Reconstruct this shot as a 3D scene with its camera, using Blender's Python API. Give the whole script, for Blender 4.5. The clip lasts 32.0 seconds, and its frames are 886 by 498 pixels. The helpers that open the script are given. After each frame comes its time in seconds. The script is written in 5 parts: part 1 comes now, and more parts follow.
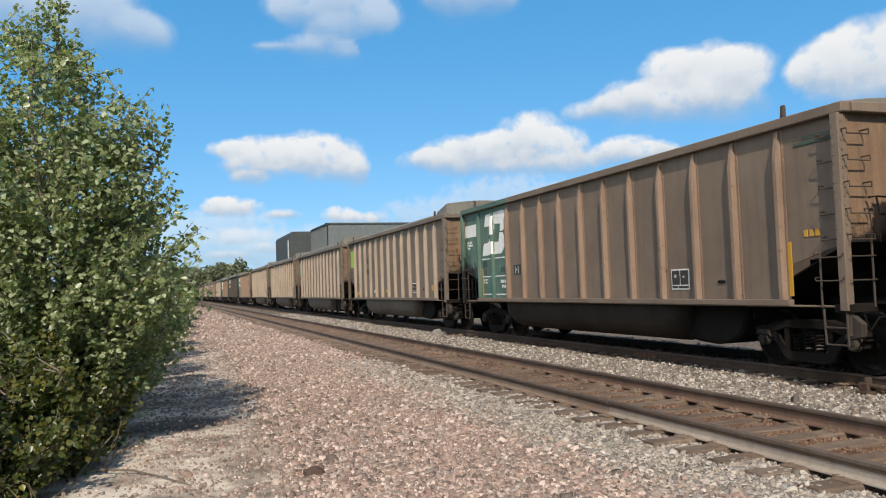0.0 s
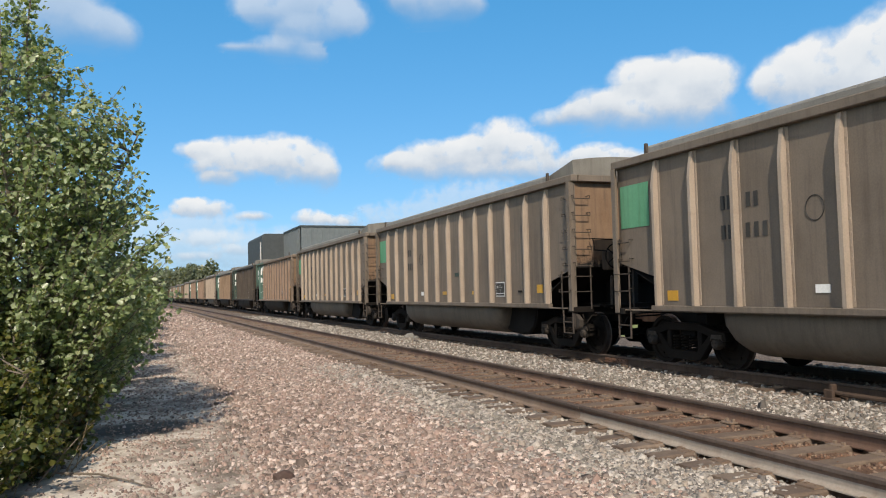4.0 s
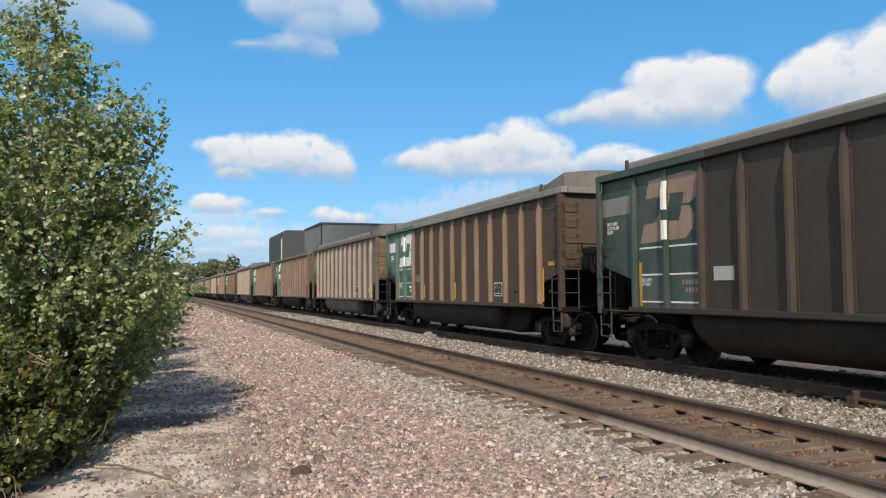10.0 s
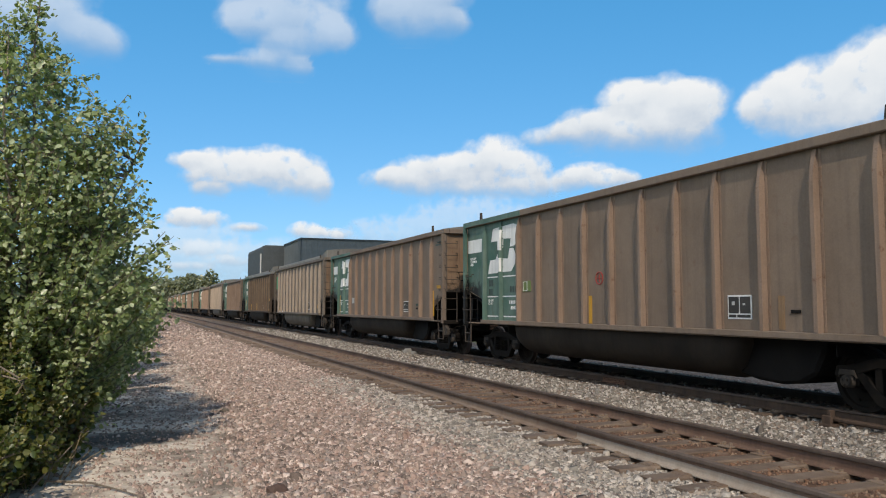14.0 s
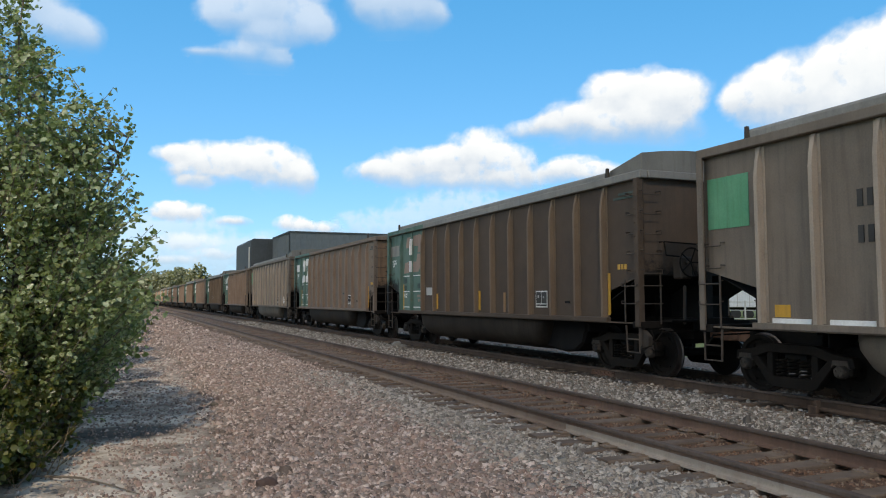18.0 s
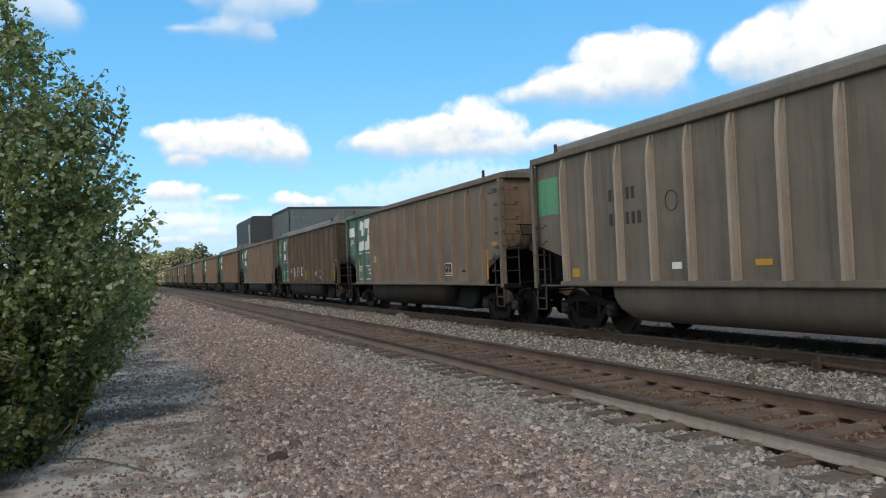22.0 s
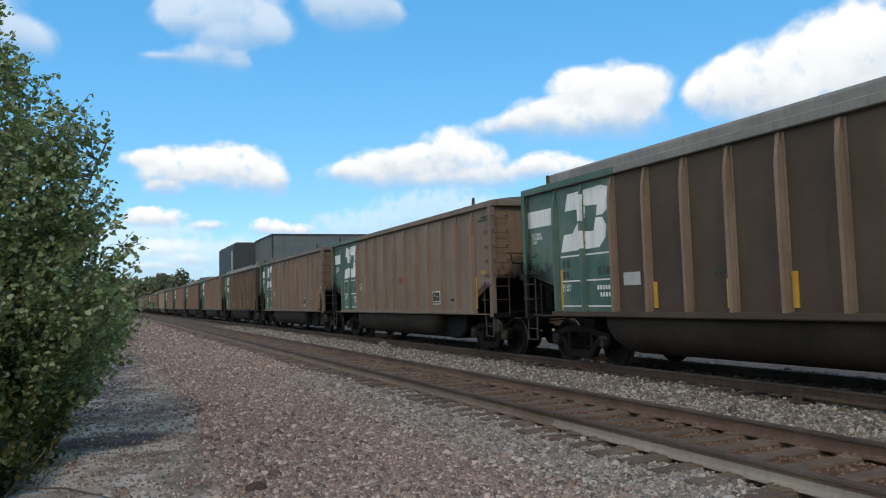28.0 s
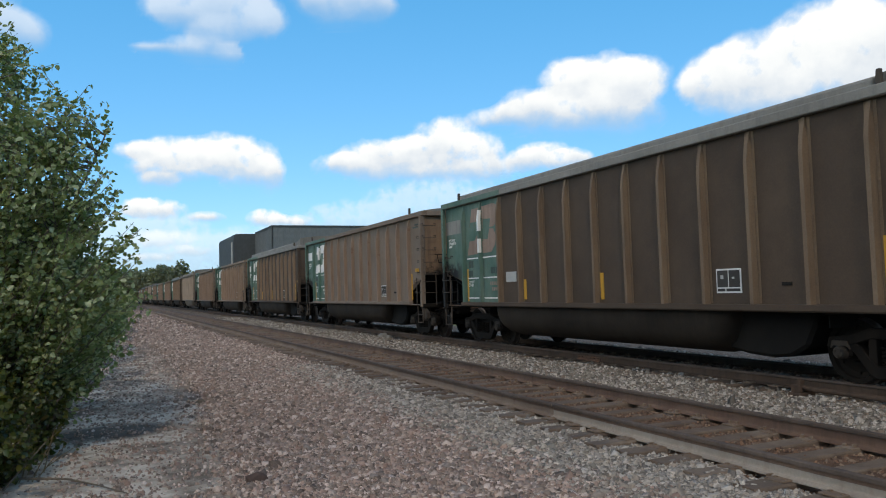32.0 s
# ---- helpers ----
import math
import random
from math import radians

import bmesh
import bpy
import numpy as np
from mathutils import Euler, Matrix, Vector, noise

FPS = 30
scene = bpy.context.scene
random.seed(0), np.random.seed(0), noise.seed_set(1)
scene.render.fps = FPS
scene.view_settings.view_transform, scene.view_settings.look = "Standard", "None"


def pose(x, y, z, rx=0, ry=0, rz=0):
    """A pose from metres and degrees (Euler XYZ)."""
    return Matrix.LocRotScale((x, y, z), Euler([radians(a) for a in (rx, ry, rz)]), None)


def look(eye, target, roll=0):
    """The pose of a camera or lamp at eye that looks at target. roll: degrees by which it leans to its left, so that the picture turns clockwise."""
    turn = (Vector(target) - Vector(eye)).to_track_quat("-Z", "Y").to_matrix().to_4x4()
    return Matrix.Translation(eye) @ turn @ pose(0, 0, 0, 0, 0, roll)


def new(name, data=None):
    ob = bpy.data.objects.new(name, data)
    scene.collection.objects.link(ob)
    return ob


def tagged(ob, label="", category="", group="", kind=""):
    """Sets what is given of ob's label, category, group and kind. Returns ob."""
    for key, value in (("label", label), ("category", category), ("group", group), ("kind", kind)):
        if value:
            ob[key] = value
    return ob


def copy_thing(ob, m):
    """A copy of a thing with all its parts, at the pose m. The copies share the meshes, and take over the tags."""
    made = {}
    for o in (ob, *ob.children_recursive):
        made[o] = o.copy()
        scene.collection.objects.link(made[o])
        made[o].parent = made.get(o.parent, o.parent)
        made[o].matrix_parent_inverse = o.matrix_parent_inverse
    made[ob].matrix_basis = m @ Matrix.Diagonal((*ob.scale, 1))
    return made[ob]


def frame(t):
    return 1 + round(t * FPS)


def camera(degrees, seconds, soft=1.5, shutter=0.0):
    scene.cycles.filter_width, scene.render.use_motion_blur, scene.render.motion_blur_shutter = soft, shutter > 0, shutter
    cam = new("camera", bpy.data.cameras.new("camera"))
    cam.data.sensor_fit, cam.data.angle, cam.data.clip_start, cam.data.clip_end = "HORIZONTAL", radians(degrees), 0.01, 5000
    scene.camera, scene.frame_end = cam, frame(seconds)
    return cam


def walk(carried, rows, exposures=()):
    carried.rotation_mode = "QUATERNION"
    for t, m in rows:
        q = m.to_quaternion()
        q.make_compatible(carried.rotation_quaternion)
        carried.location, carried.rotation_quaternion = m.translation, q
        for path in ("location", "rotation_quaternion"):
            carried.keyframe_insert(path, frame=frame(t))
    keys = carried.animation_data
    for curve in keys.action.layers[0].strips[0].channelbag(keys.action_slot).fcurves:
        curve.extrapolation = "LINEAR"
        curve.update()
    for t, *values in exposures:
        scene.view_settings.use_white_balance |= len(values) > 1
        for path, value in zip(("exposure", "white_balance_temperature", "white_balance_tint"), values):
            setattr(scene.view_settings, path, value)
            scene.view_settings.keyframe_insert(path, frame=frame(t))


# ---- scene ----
# ---- the camera: hand-held, turning a little about one place ----
EYE = (0.0, 0.0, 1.501)
TURNS = [
    (0, 92.81, 1.95, -19.73), (0.5, 92.98, 1.67, -19.80), (1, 93.18, 1.68, -19.94), (1.5, 93.37, 1.52, -20.23), (2, 93.36, 1.43, -20.46),
    (2.5, 93.34, 1.26, -20.82), (3, 93.26, 1.16, -21.21), (3.5, 93.19, 1.15, -21.58), (5.5, 92.59, 1.78, -21.90), (6, 92.51, 1.78, -21.97),
    (6.5, 92.53, 2.22, -22.13), (7, 92.71, 2.38, -22.22), (7.5, 92.92, 2.48, -21.79), (8, 92.94, 1.90, -21.21), (8.5, 92.66, 1.86, -20.63),
    (9, 92.39, 1.34, -20.38), (9.5, 92.57, 0.88, -20.28), (10, 93.00, 0.41, -20.29), (10.5, 93.43, 0.15, -20.42), (11, 93.67, -0.07, -20.52),
    (11.5, 93.78, -0.13, -20.78), (12, 93.88, -0.32, -21.02), (12.5, 93.97, -0.23, -21.28), (13, 94.08, -0.16, -21.51), (13.5, 94.23, -0.13, -21.71),
    (14, 94.24, -0.05, -21.80), (14.5, 94.14, 0.04, -21.90), (16.5, 93.80, 0.20, -22.25), (17, 93.83, 0.01, -22.35), (17.5, 93.80, 0.06, -22.46),
    (18, 93.71, 0.18, -22.60), (18.5, 93.54, 0.34, -22.69), (19, 93.30, 0.55, -22.63), (19.5, 92.93, 0.64, -22.45), (20, 92.54, 0.48, -22.16),
    (20.5, 92.19, 0.74, -21.89), (21, 91.86, 1.08, -21.88), (21.5, 91.59, 1.70, -22.12), (22, 91.50, 2.34, -22.47), (22.5, 91.64, 2.36, -22.72),
    (23, 91.98, 2.22, -22.94), (23.5, 92.37, 1.92, -23.20), (24, 92.76, 1.70, -23.48), (24.5, 93.09, 1.61, -23.59), (25, 93.25, 1.72, -23.66),
    (25.5, 93.33, 1.64, -23.62), (27.5, 93.58, 1.94, -23.63), (28, 93.59, 1.77, -23.71), (28.5, 93.64, 1.69, -23.82), (29, 93.65, 1.70, -23.92),
    (29.5, 93.61, 1.76, -23.95), (30, 93.53, 1.84, -23.98), (30.5, 93.38, 1.83, -23.96), (31, 93.20, 1.64, -23.92), (31.5, 93.06, 1.70, -23.81),
    (32, 92.96, 1.75, -23.72),
]
cam = camera(59.8, 32.0, soft=1.1)
EXPOSURES = [(0, 0.25, 7000, 10), (13, 0.25, 7000, 10), (18.5, 0.54, 7350, 10), (20.5, 0.62, 7500, 10), (23, 0.64, 7600, 10), (25.5, 0.58, 7450, 10), (28, 0.53, 7350, 10), (32, 0.54, 7400, 10)]
walk(cam, [(t, pose(*EYE, rx, ry, rz)) for t, rx, ry, rz in TURNS], EXPOSURES)
# ---- daylight: sun behind the camera's left shoulder, blue sky ----
SUN_WAY = Vector((-0.88, -2.4, 2.1)).normalized()      # towards the sun
world = bpy.data.worlds.new("sky")
scene.world = world
world.use_nodes = True
wn, wl = world.node_tree.nodes, world.node_tree.links
sky = wn.new("ShaderNodeTexSky")
sky.sky_type, sky.sun_disc = "NISHITA", False
sky.sun_elevation = math.asin(SUN_WAY.z)
sky.sun_rotation = math.atan2(SUN_WAY.x, SUN_WAY.y)
sky.altitude, sky.air_density, sky.dust_density, sky.ozone_density = 200, 1.0, 0.4, 1.5
azure = wn.new("ShaderNodeMix")
azure.data_type = "RGBA"
overhead = wn.new("ShaderNodeSeparateXYZ")
wl.new(wn.new("ShaderNodeTexCoord").outputs["Generated"], overhead.inputs[0])
fade = wn.new("ShaderNodeMapRange")                    # the deep azure pales towards the top of the sky
for key, value in (("From Min", 0.38), ("From Max", 0.75), ("To Min", 0.70), ("To Max", 0.20)):
    fade.inputs[key].default_value = value
wl.new(overhead.outputs["Z"], fade.inputs["Value"])
wl.new(fade.outputs[0], azure.inputs["Factor"])
azure.inputs["B"].default_value = (0.03, 2.27, 5.5, 1)
wl.new(sky.outputs[0], azure.inputs["A"])
wl.new(azure.outputs["Result"], wn["Background"].inputs[0])
depth = wn.new("ShaderNodeMapRange")                   # the sky deepens upwards
for key, value in (("From Min", 0.08), ("From Max", 0.42), ("To Min", 0.146), ("To Max", 0.122)):
    depth.inputs[key].default_value = value
wl.new(overhead.outputs["Z"], depth.inputs["Value"])
wl.new(depth.outputs[0], wn["Background"].inputs[1])
sun = new("sun", bpy.data.lights.new("sun", "SUN"))
sun.data.energy, sun.data.angle, sun.data.color = 4.1, radians(0.6), (1.0, 0.93, 0.83)
sun.matrix_world = look(SUN_WAY * 50, (0, 0, 0))

# ---- materials ----
def shader(name, rough=0.8, metal=0.0, spec=0.3):
    m = bpy.data.materials.new(name)
    m.use_nodes = True
    nt = m.node_tree
    b = nt.nodes["Principled BSDF"]
    b.inputs["Roughness"].default_value, b.inputs["Metallic"].default_value = rough, metal
    b.inputs["Specular IOR Level"].default_value = spec
    return m, nt, b


def node(nt, kind, **values):
    n = nt.nodes.new(kind)
    for key, value in values.items():
        n.inputs[key.replace("_", " ")].default_value = value
    return n


def place_of(nt, stretch=(1, 1, 1), shift=0.0):
    """Object coordinates, stretched; shift moves each object's pattern by its own random number."""
    tc = nt.nodes.new("ShaderNodeTexCoord")
    mp = nt.nodes.new("ShaderNodeMapping")
    nt.links.new(tc.outputs["Object"], mp.inputs["Vector"])
    mp.inputs["Scale"].default_value = stretch
    if shift:
        info = nt.nodes.new("ShaderNodeObjectInfo")
        mul = nt.nodes.new("ShaderNodeMath")
        mul.operation = "MULTIPLY"
        mul.inputs[1].default_value = shift
        nt.links.new(info.outputs["Random"], mul.inputs[0])
        nt.links.new(mul.outputs[0], mp.inputs["Location"])
    return mp.outputs["Vector"]


def grain(nt, vector, scale, detail=4.0, rough=0.6):
    n = node(nt, "ShaderNodeTexNoise", Scale=scale, Detail=detail, Roughness=rough)
    nt.links.new(vector, n.inputs["Vector"])
    return n.outputs["Fac"]


def ramp(nt, fac, stops):
    r = nt.nodes.new("ShaderNodeValToRGB")
    e = r.color_ramp.elements
    while len(e) < len(stops):
        e.new(0.5)
    for el, (pos, col) in zip(e, stops):
        el.position = pos
        el.color = (*col, 1) if len(col) == 3 else col
    nt.links.new(fac, r.inputs["Fac"])
    return r.outputs["Color"]


def blend(nt, fac, a, b, kind="MIX"):
    n = nt.nodes.new("ShaderNodeMix")
    n.data_type, n.blend_type = "RGBA", kind
    for sock, v in ((n.inputs["Factor"], fac), (n.inputs["A"], a), (n.inputs["B"], b)):
        if hasattr(v, "is_linked"):
            nt.links.new(v, sock)
        elif isinstance(v, (int, float)):
            sock.default_value = v
        else:
            sock.default_value = (*v, 1)
    return n.outputs["Result"]


def bumped(nt, b, height, strength, distance):
    n = node(nt, "ShaderNodeBump", Strength=strength, Distance=distance)
    nt.links.new(height, n.inputs["Height"])
    nt.links.new(n.outputs["Normal"], b.inputs["Normal"])


W3, B3 = (1, 1, 1), (0, 0, 0)


def weathered(name, base, dust, stain=(0.05, 0.04, 0.035), amount=0.5, rough=0.75, metal=0.0, rust=0.0, sooted=False, gloss=0.3):
    """Old painted steel: blotches of dust, vertical streaks, fine grit."""
    m, nt, b = shader(name, rough, metal, gloss)
    v = place_of(nt, shift=37.0)
    streaks = place_of(nt, (5, 5, 0.35), shift=23.0)
    blot = ramp(nt, grain(nt, v, 0.9), [(0.35, B3), (0.68, W3)])
    run = ramp(nt, grain(nt, streaks, 1.6, 3), [(0.48, B3), (0.75, W3)])
    fine = grain(nt, v, 38, 5)
    c = blend(nt, blot, base, dust)
    k = nt.nodes.new("ShaderNodeMath")
    k.operation = "MULTIPLY"
    k.inputs[1].default_value = amount
    nt.links.new(run, k.inputs[0])
    c = blend(nt, k.outputs[0], c, stain)
    if rust:
        spots = ramp(nt, grain(nt, v, 5, 6, 0.7), [(0.60, B3), (0.70, W3)])
        k2 = nt.nodes.new("ShaderNodeMath")
        k2.operation = "MULTIPLY"
        k2.inputs[1].default_value = rust
        nt.links.new(spots, k2.inputs[0])
        c = blend(nt, k2.outputs[0], c, (0.13, 0.05, 0.022))
    if sooted:                                           # black coal soot thrown up over the car's ends
        tc = place_of(nt)
        sep = nt.nodes.new("ShaderNodeSeparateXYZ")
        nt.links.new(tc, sep.inputs[0])
        end = nt.nodes.new("ShaderNodeMath")
        end.operation = "ABSOLUTE"
        nt.links.new(sep.outputs["Y"], end.inputs[0])
        e2 = nt.nodes.new("ShaderNodeMapRange")
        e2.inputs["From Min"].default_value, e2.inputs["From Max"].default_value = 5.9, 6.6
        nt.links.new(end.outputs[0], e2.inputs["Value"])
        high = nt.nodes.new("ShaderNodeMath")
        high.operation = "MULTIPLY_ADD"
        high.inputs[1].default_value = -1.0
        nt.links.new(grain(nt, tc, 4.5, 6, 0.7), high.inputs[0])
        nt.links.new(sep.outputs["Z"], high.inputs[2])
        h2 = nt.nodes.new("ShaderNodeMapRange")
        h2.inputs["From Min"].default_value, h2.inputs["From Max"].default_value = 1.72, 1.50
        nt.links.new(high.outputs[0], h2.inputs["Value"])
        both = nt.nodes.new("ShaderNodeMath")
        both.operation = "MULTIPLY"
        nt.links.new(e2.outputs[0], both.inputs[0])
        nt.links.new(h2.outputs[0], both.inputs[1])
        c = blend(nt, both.outputs[0], c, (0.012, 0.011, 0.010))
    c = blend(nt, 0.22, c, ramp(nt, fine, [(0.3, (0.25, 0.25, 0.25)), (0.7, W3)]), "MULTIPLY")
    nt.links.new(c, b.inputs["Base Color"])
    bumped(nt, b, fine, 0.15, 0.004)
    return m


def stones(name, colours, rough=0.9):
    """Gravel: one colour a stone, speckled."""
    m, nt, b = shader(name, rough, 0, 0.1)
    geo = nt.nodes.new("ShaderNodeNewGeometry")
    n = len(colours)
    r = nt.nodes.new("ShaderNodeValToRGB")
    r.color_ramp.interpolation = "CONSTANT"
    e = r.color_ramp.elements
    while len(e) < n:
        e.new(0.5)
    for i, c in enumerate(colours):
        e[i].position = i / n
        e[i].color = (*c, 1)
    nt.links.new(geo.outputs["Random Per Island"], r.inputs["Fac"])
    v = place_of(nt)
    fine = grain(nt, v, 60, 4)
    c = blend(nt, 0.5, r.outputs["Color"], ramp(nt, fine, [(0.3, (0.5, 0.5, 0.5)), (0.7, W3)]), "MULTIPLY")
    nt.links.new(c, b.inputs["Base Color"])
    bumped(nt, b, fine, 0.3, 0.01)
    return m


BROWN = weathered("dusty_brown_steel", (0.160, 0.117, 0.088), (0.203, 0.152, 0.115), amount=0.2, rust=0.25)
TAN = weathered("tan_dusty_steel", (0.178, 0.128, 0.093), (0.228, 0.168, 0.124), amount=0.25, rust=0.25)
GREY = weathered("grey_dusty_steel", (0.146, 0.115, 0.089), (0.190, 0.151, 0.118), amount=0.35)
DARK = weathered("dark_brown_steel", (0.062, 0.041, 0.028), (0.086, 0.058, 0.039), amount=0.2)
RIB_BROWN = weathered("dusty_rib", (0.235, 0.158, 0.113), (0.285, 0.198, 0.145), amount=0.3, rust=0.7)
RIB_GREY = weathered("grey_rib", (0.325, 0.256, 0.198), (0.39, 0.312, 0.246), amount=0.3, rust=0.15)
RIB_TAN = weathered("tan_rib", (0.210, 0.142, 0.095), (0.260, 0.182, 0.126), amount=0.3, rust=0.2)
RIB_DARK = weathered("dark_rib", (0.150, 0.100, 0.066), (0.195, 0.135, 0.088), amount=0.3, rust=0.2)
END_BROWN = weathered("rusty_end_sheet", (0.185, 0.113, 0.068), (0.24, 0.155, 0.098), amount=0.5, rust=0.3, sooted=True)
END_DARK = weathered("dark_end_sheet", (0.077, 0.056, 0.042), (0.105, 0.073, 0.052), amount=0.4, sooted=True)
# soot, darkened further to hold the shade under the cars
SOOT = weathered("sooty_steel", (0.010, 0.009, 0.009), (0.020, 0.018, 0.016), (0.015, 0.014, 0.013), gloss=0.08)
TUB = weathered("dusty_tub", (0.026, 0.020, 0.016), (0.048, 0.037, 0.028), (0.018, 0.015, 0.013), gloss=0.1)
TUB_DUSTY = weathered("tan_dusted_tub", (0.105, 0.085, 0.066), (0.155, 0.125, 0.096), (0.05, 0.042, 0.035), 0.4)
# greasy steel, its colour also lowered for the shade under the cars
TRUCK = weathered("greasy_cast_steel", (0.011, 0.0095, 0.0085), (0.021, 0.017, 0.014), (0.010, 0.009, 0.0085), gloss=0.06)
TREAD = weathered("worn_wheel_steel", (0.12, 0.1, 0.09), (0.18, 0.15, 0.135), rough=0.38, metal=0.7)
GRIME = weathered("dusty_grimed_casting", (0.040, 0.033, 0.028), (0.070, 0.057, 0.047), (0.02, 0.017, 0.015), gloss=0.15)
IRON = weathered("grimy_iron_bar", (0.048, 0.037, 0.030), (0.080, 0.061, 0.048), (0.03, 0.026, 0.022))
END_LID = weathered("grimy_end_lid", (0.150, 0.136, 0.116), (0.215, 0.198, 0.170), (0.09, 0.08, 0.07), 0.5)
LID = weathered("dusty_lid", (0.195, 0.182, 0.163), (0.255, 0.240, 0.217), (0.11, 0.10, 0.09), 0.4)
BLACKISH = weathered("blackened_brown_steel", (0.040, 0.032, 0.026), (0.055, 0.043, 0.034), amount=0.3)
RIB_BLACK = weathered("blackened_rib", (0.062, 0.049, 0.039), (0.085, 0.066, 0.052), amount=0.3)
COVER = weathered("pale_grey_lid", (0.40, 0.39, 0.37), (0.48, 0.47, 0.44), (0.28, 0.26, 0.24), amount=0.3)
GREEN = weathered("faded_green_paint", (0.056, 0.126, 0.098), (0.140, 0.198, 0.164), (0.07, 0.09, 0.068), 0.6, rust=0.35, sooted=True)
DULL_GREEN = weathered("grime_darkened_green_paint", (0.035, 0.062, 0.050), (0.085, 0.105, 0.09), (0.03, 0.035, 0.03), 0.4, rust=0.35)
DULL_WHITE = weathered("grimy_white_paint", (0.22, 0.21, 0.19), (0.32, 0.30, 0.27), (0.1, 0.09, 0.08), 0.4)
PATCH = weathered("fresh_green_paint", (0.085, 0.275, 0.145), (0.13, 0.335, 0.195), amount=0.3)
LIME = weathered("lime_paint", (0.26, 0.46, 0.05), (0.32, 0.5, 0.09), amount=0.2)
WHITE = weathered("chalky_white_paint", (0.72, 0.71, 0.68), (0.82, 0.81, 0.78), (0.35, 0.33, 0.3), 0.35)
PINK = weathered("faded_pink_paint", (0.24, 0.165, 0.13), (0.33, 0.23, 0.18), amount=0.3)
YELLOW = weathered("yellow_marking", (0.50, 0.26, 0.025), (0.56, 0.31, 0.05), amount=0.2, rough=0.5)
FADED = weathered("faded_dark_stencil", (0.035, 0.055, 0.048), (0.06, 0.09, 0.078), amount=0.3)
BLACK = weathered("black_stencil", (0.035, 0.033, 0.03), (0.06, 0.055, 0.05), amount=0.2)
DARK_RAIL = weathered("grimy_rail_steel", (0.075, 0.050, 0.037), (0.11, 0.075, 0.056), (0.02, 0.016, 0.014), gloss=0.1)
RUST = weathered("rusty_rail_steel", (0.13, 0.065, 0.04), (0.20, 0.11, 0.07), (0.06, 0.035, 0.025), rust=0.4)
PALE_RAIL = weathered("dusty_rail_web", (0.265, 0.220, 0.180), (0.35, 0.298, 0.248), (0.16, 0.09, 0.06), 0.35, rust=0.3)
TAN_RAIL = weathered("tan_dusted_rail_web", (0.175, 0.122, 0.090), (0.25, 0.187, 0.143), (0.09, 0.055, 0.04), 0.35, rust=0.3)
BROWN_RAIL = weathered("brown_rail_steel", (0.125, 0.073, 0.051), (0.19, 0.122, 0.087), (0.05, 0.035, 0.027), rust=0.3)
RAILTOP = weathered("worn_rail_head", (0.090, 0.066, 0.054), (0.14, 0.106, 0.088), rough=0.75, gloss=0.12)
PLATE = weathered("dusty_tie_plate", (0.16, 0.105, 0.072), (0.23, 0.17, 0.125), (0.07, 0.04, 0.03), 0.4, rust=0.3)
WOOD = weathered("weathered_tie_wood", (0.100, 0.067, 0.048), (0.205, 0.152, 0.114), (0.08, 0.054, 0.039), 0.5)
PINK_STONES = stones("pink_ballast", [(0.371, 0.281, 0.236), (0.299, 0.202, 0.166), (0.494, 0.387, 0.330), (0.226, 0.170, 0.144), (0.414, 0.294, 0.243),
                                      (0.287, 0.237, 0.207), (0.633, 0.509, 0.442), (0.156, 0.120, 0.102), (0.350, 0.257, 0.209), (0.266, 0.207, 0.176)])
GREY_STONES = stones("grey_ballast", [(0.315, 0.278, 0.242), (0.234, 0.211, 0.183), (0.429, 0.381, 0.330), (0.174, 0.152, 0.135), (0.347, 0.287, 0.235),
                                      (0.507, 0.450, 0.395)])
RUSTY_STONES = stones("rust_stained_stones", [(0.229, 0.135, 0.091), (0.150, 0.092, 0.063), (0.255, 0.178, 0.128), (0.191, 0.109, 0.071), (0.255, 0.178, 0.128), (0.100, 0.063, 0.047)])
MIXED_STONES = stones("mixed_ballast", [(0.264, 0.232, 0.197), (0.170, 0.149, 0.126), (0.389, 0.347, 0.303), (0.227, 0.174, 0.141), (0.123, 0.108, 0.094),
                                        (0.510, 0.456, 0.404), (0.221, 0.199, 0.175)])



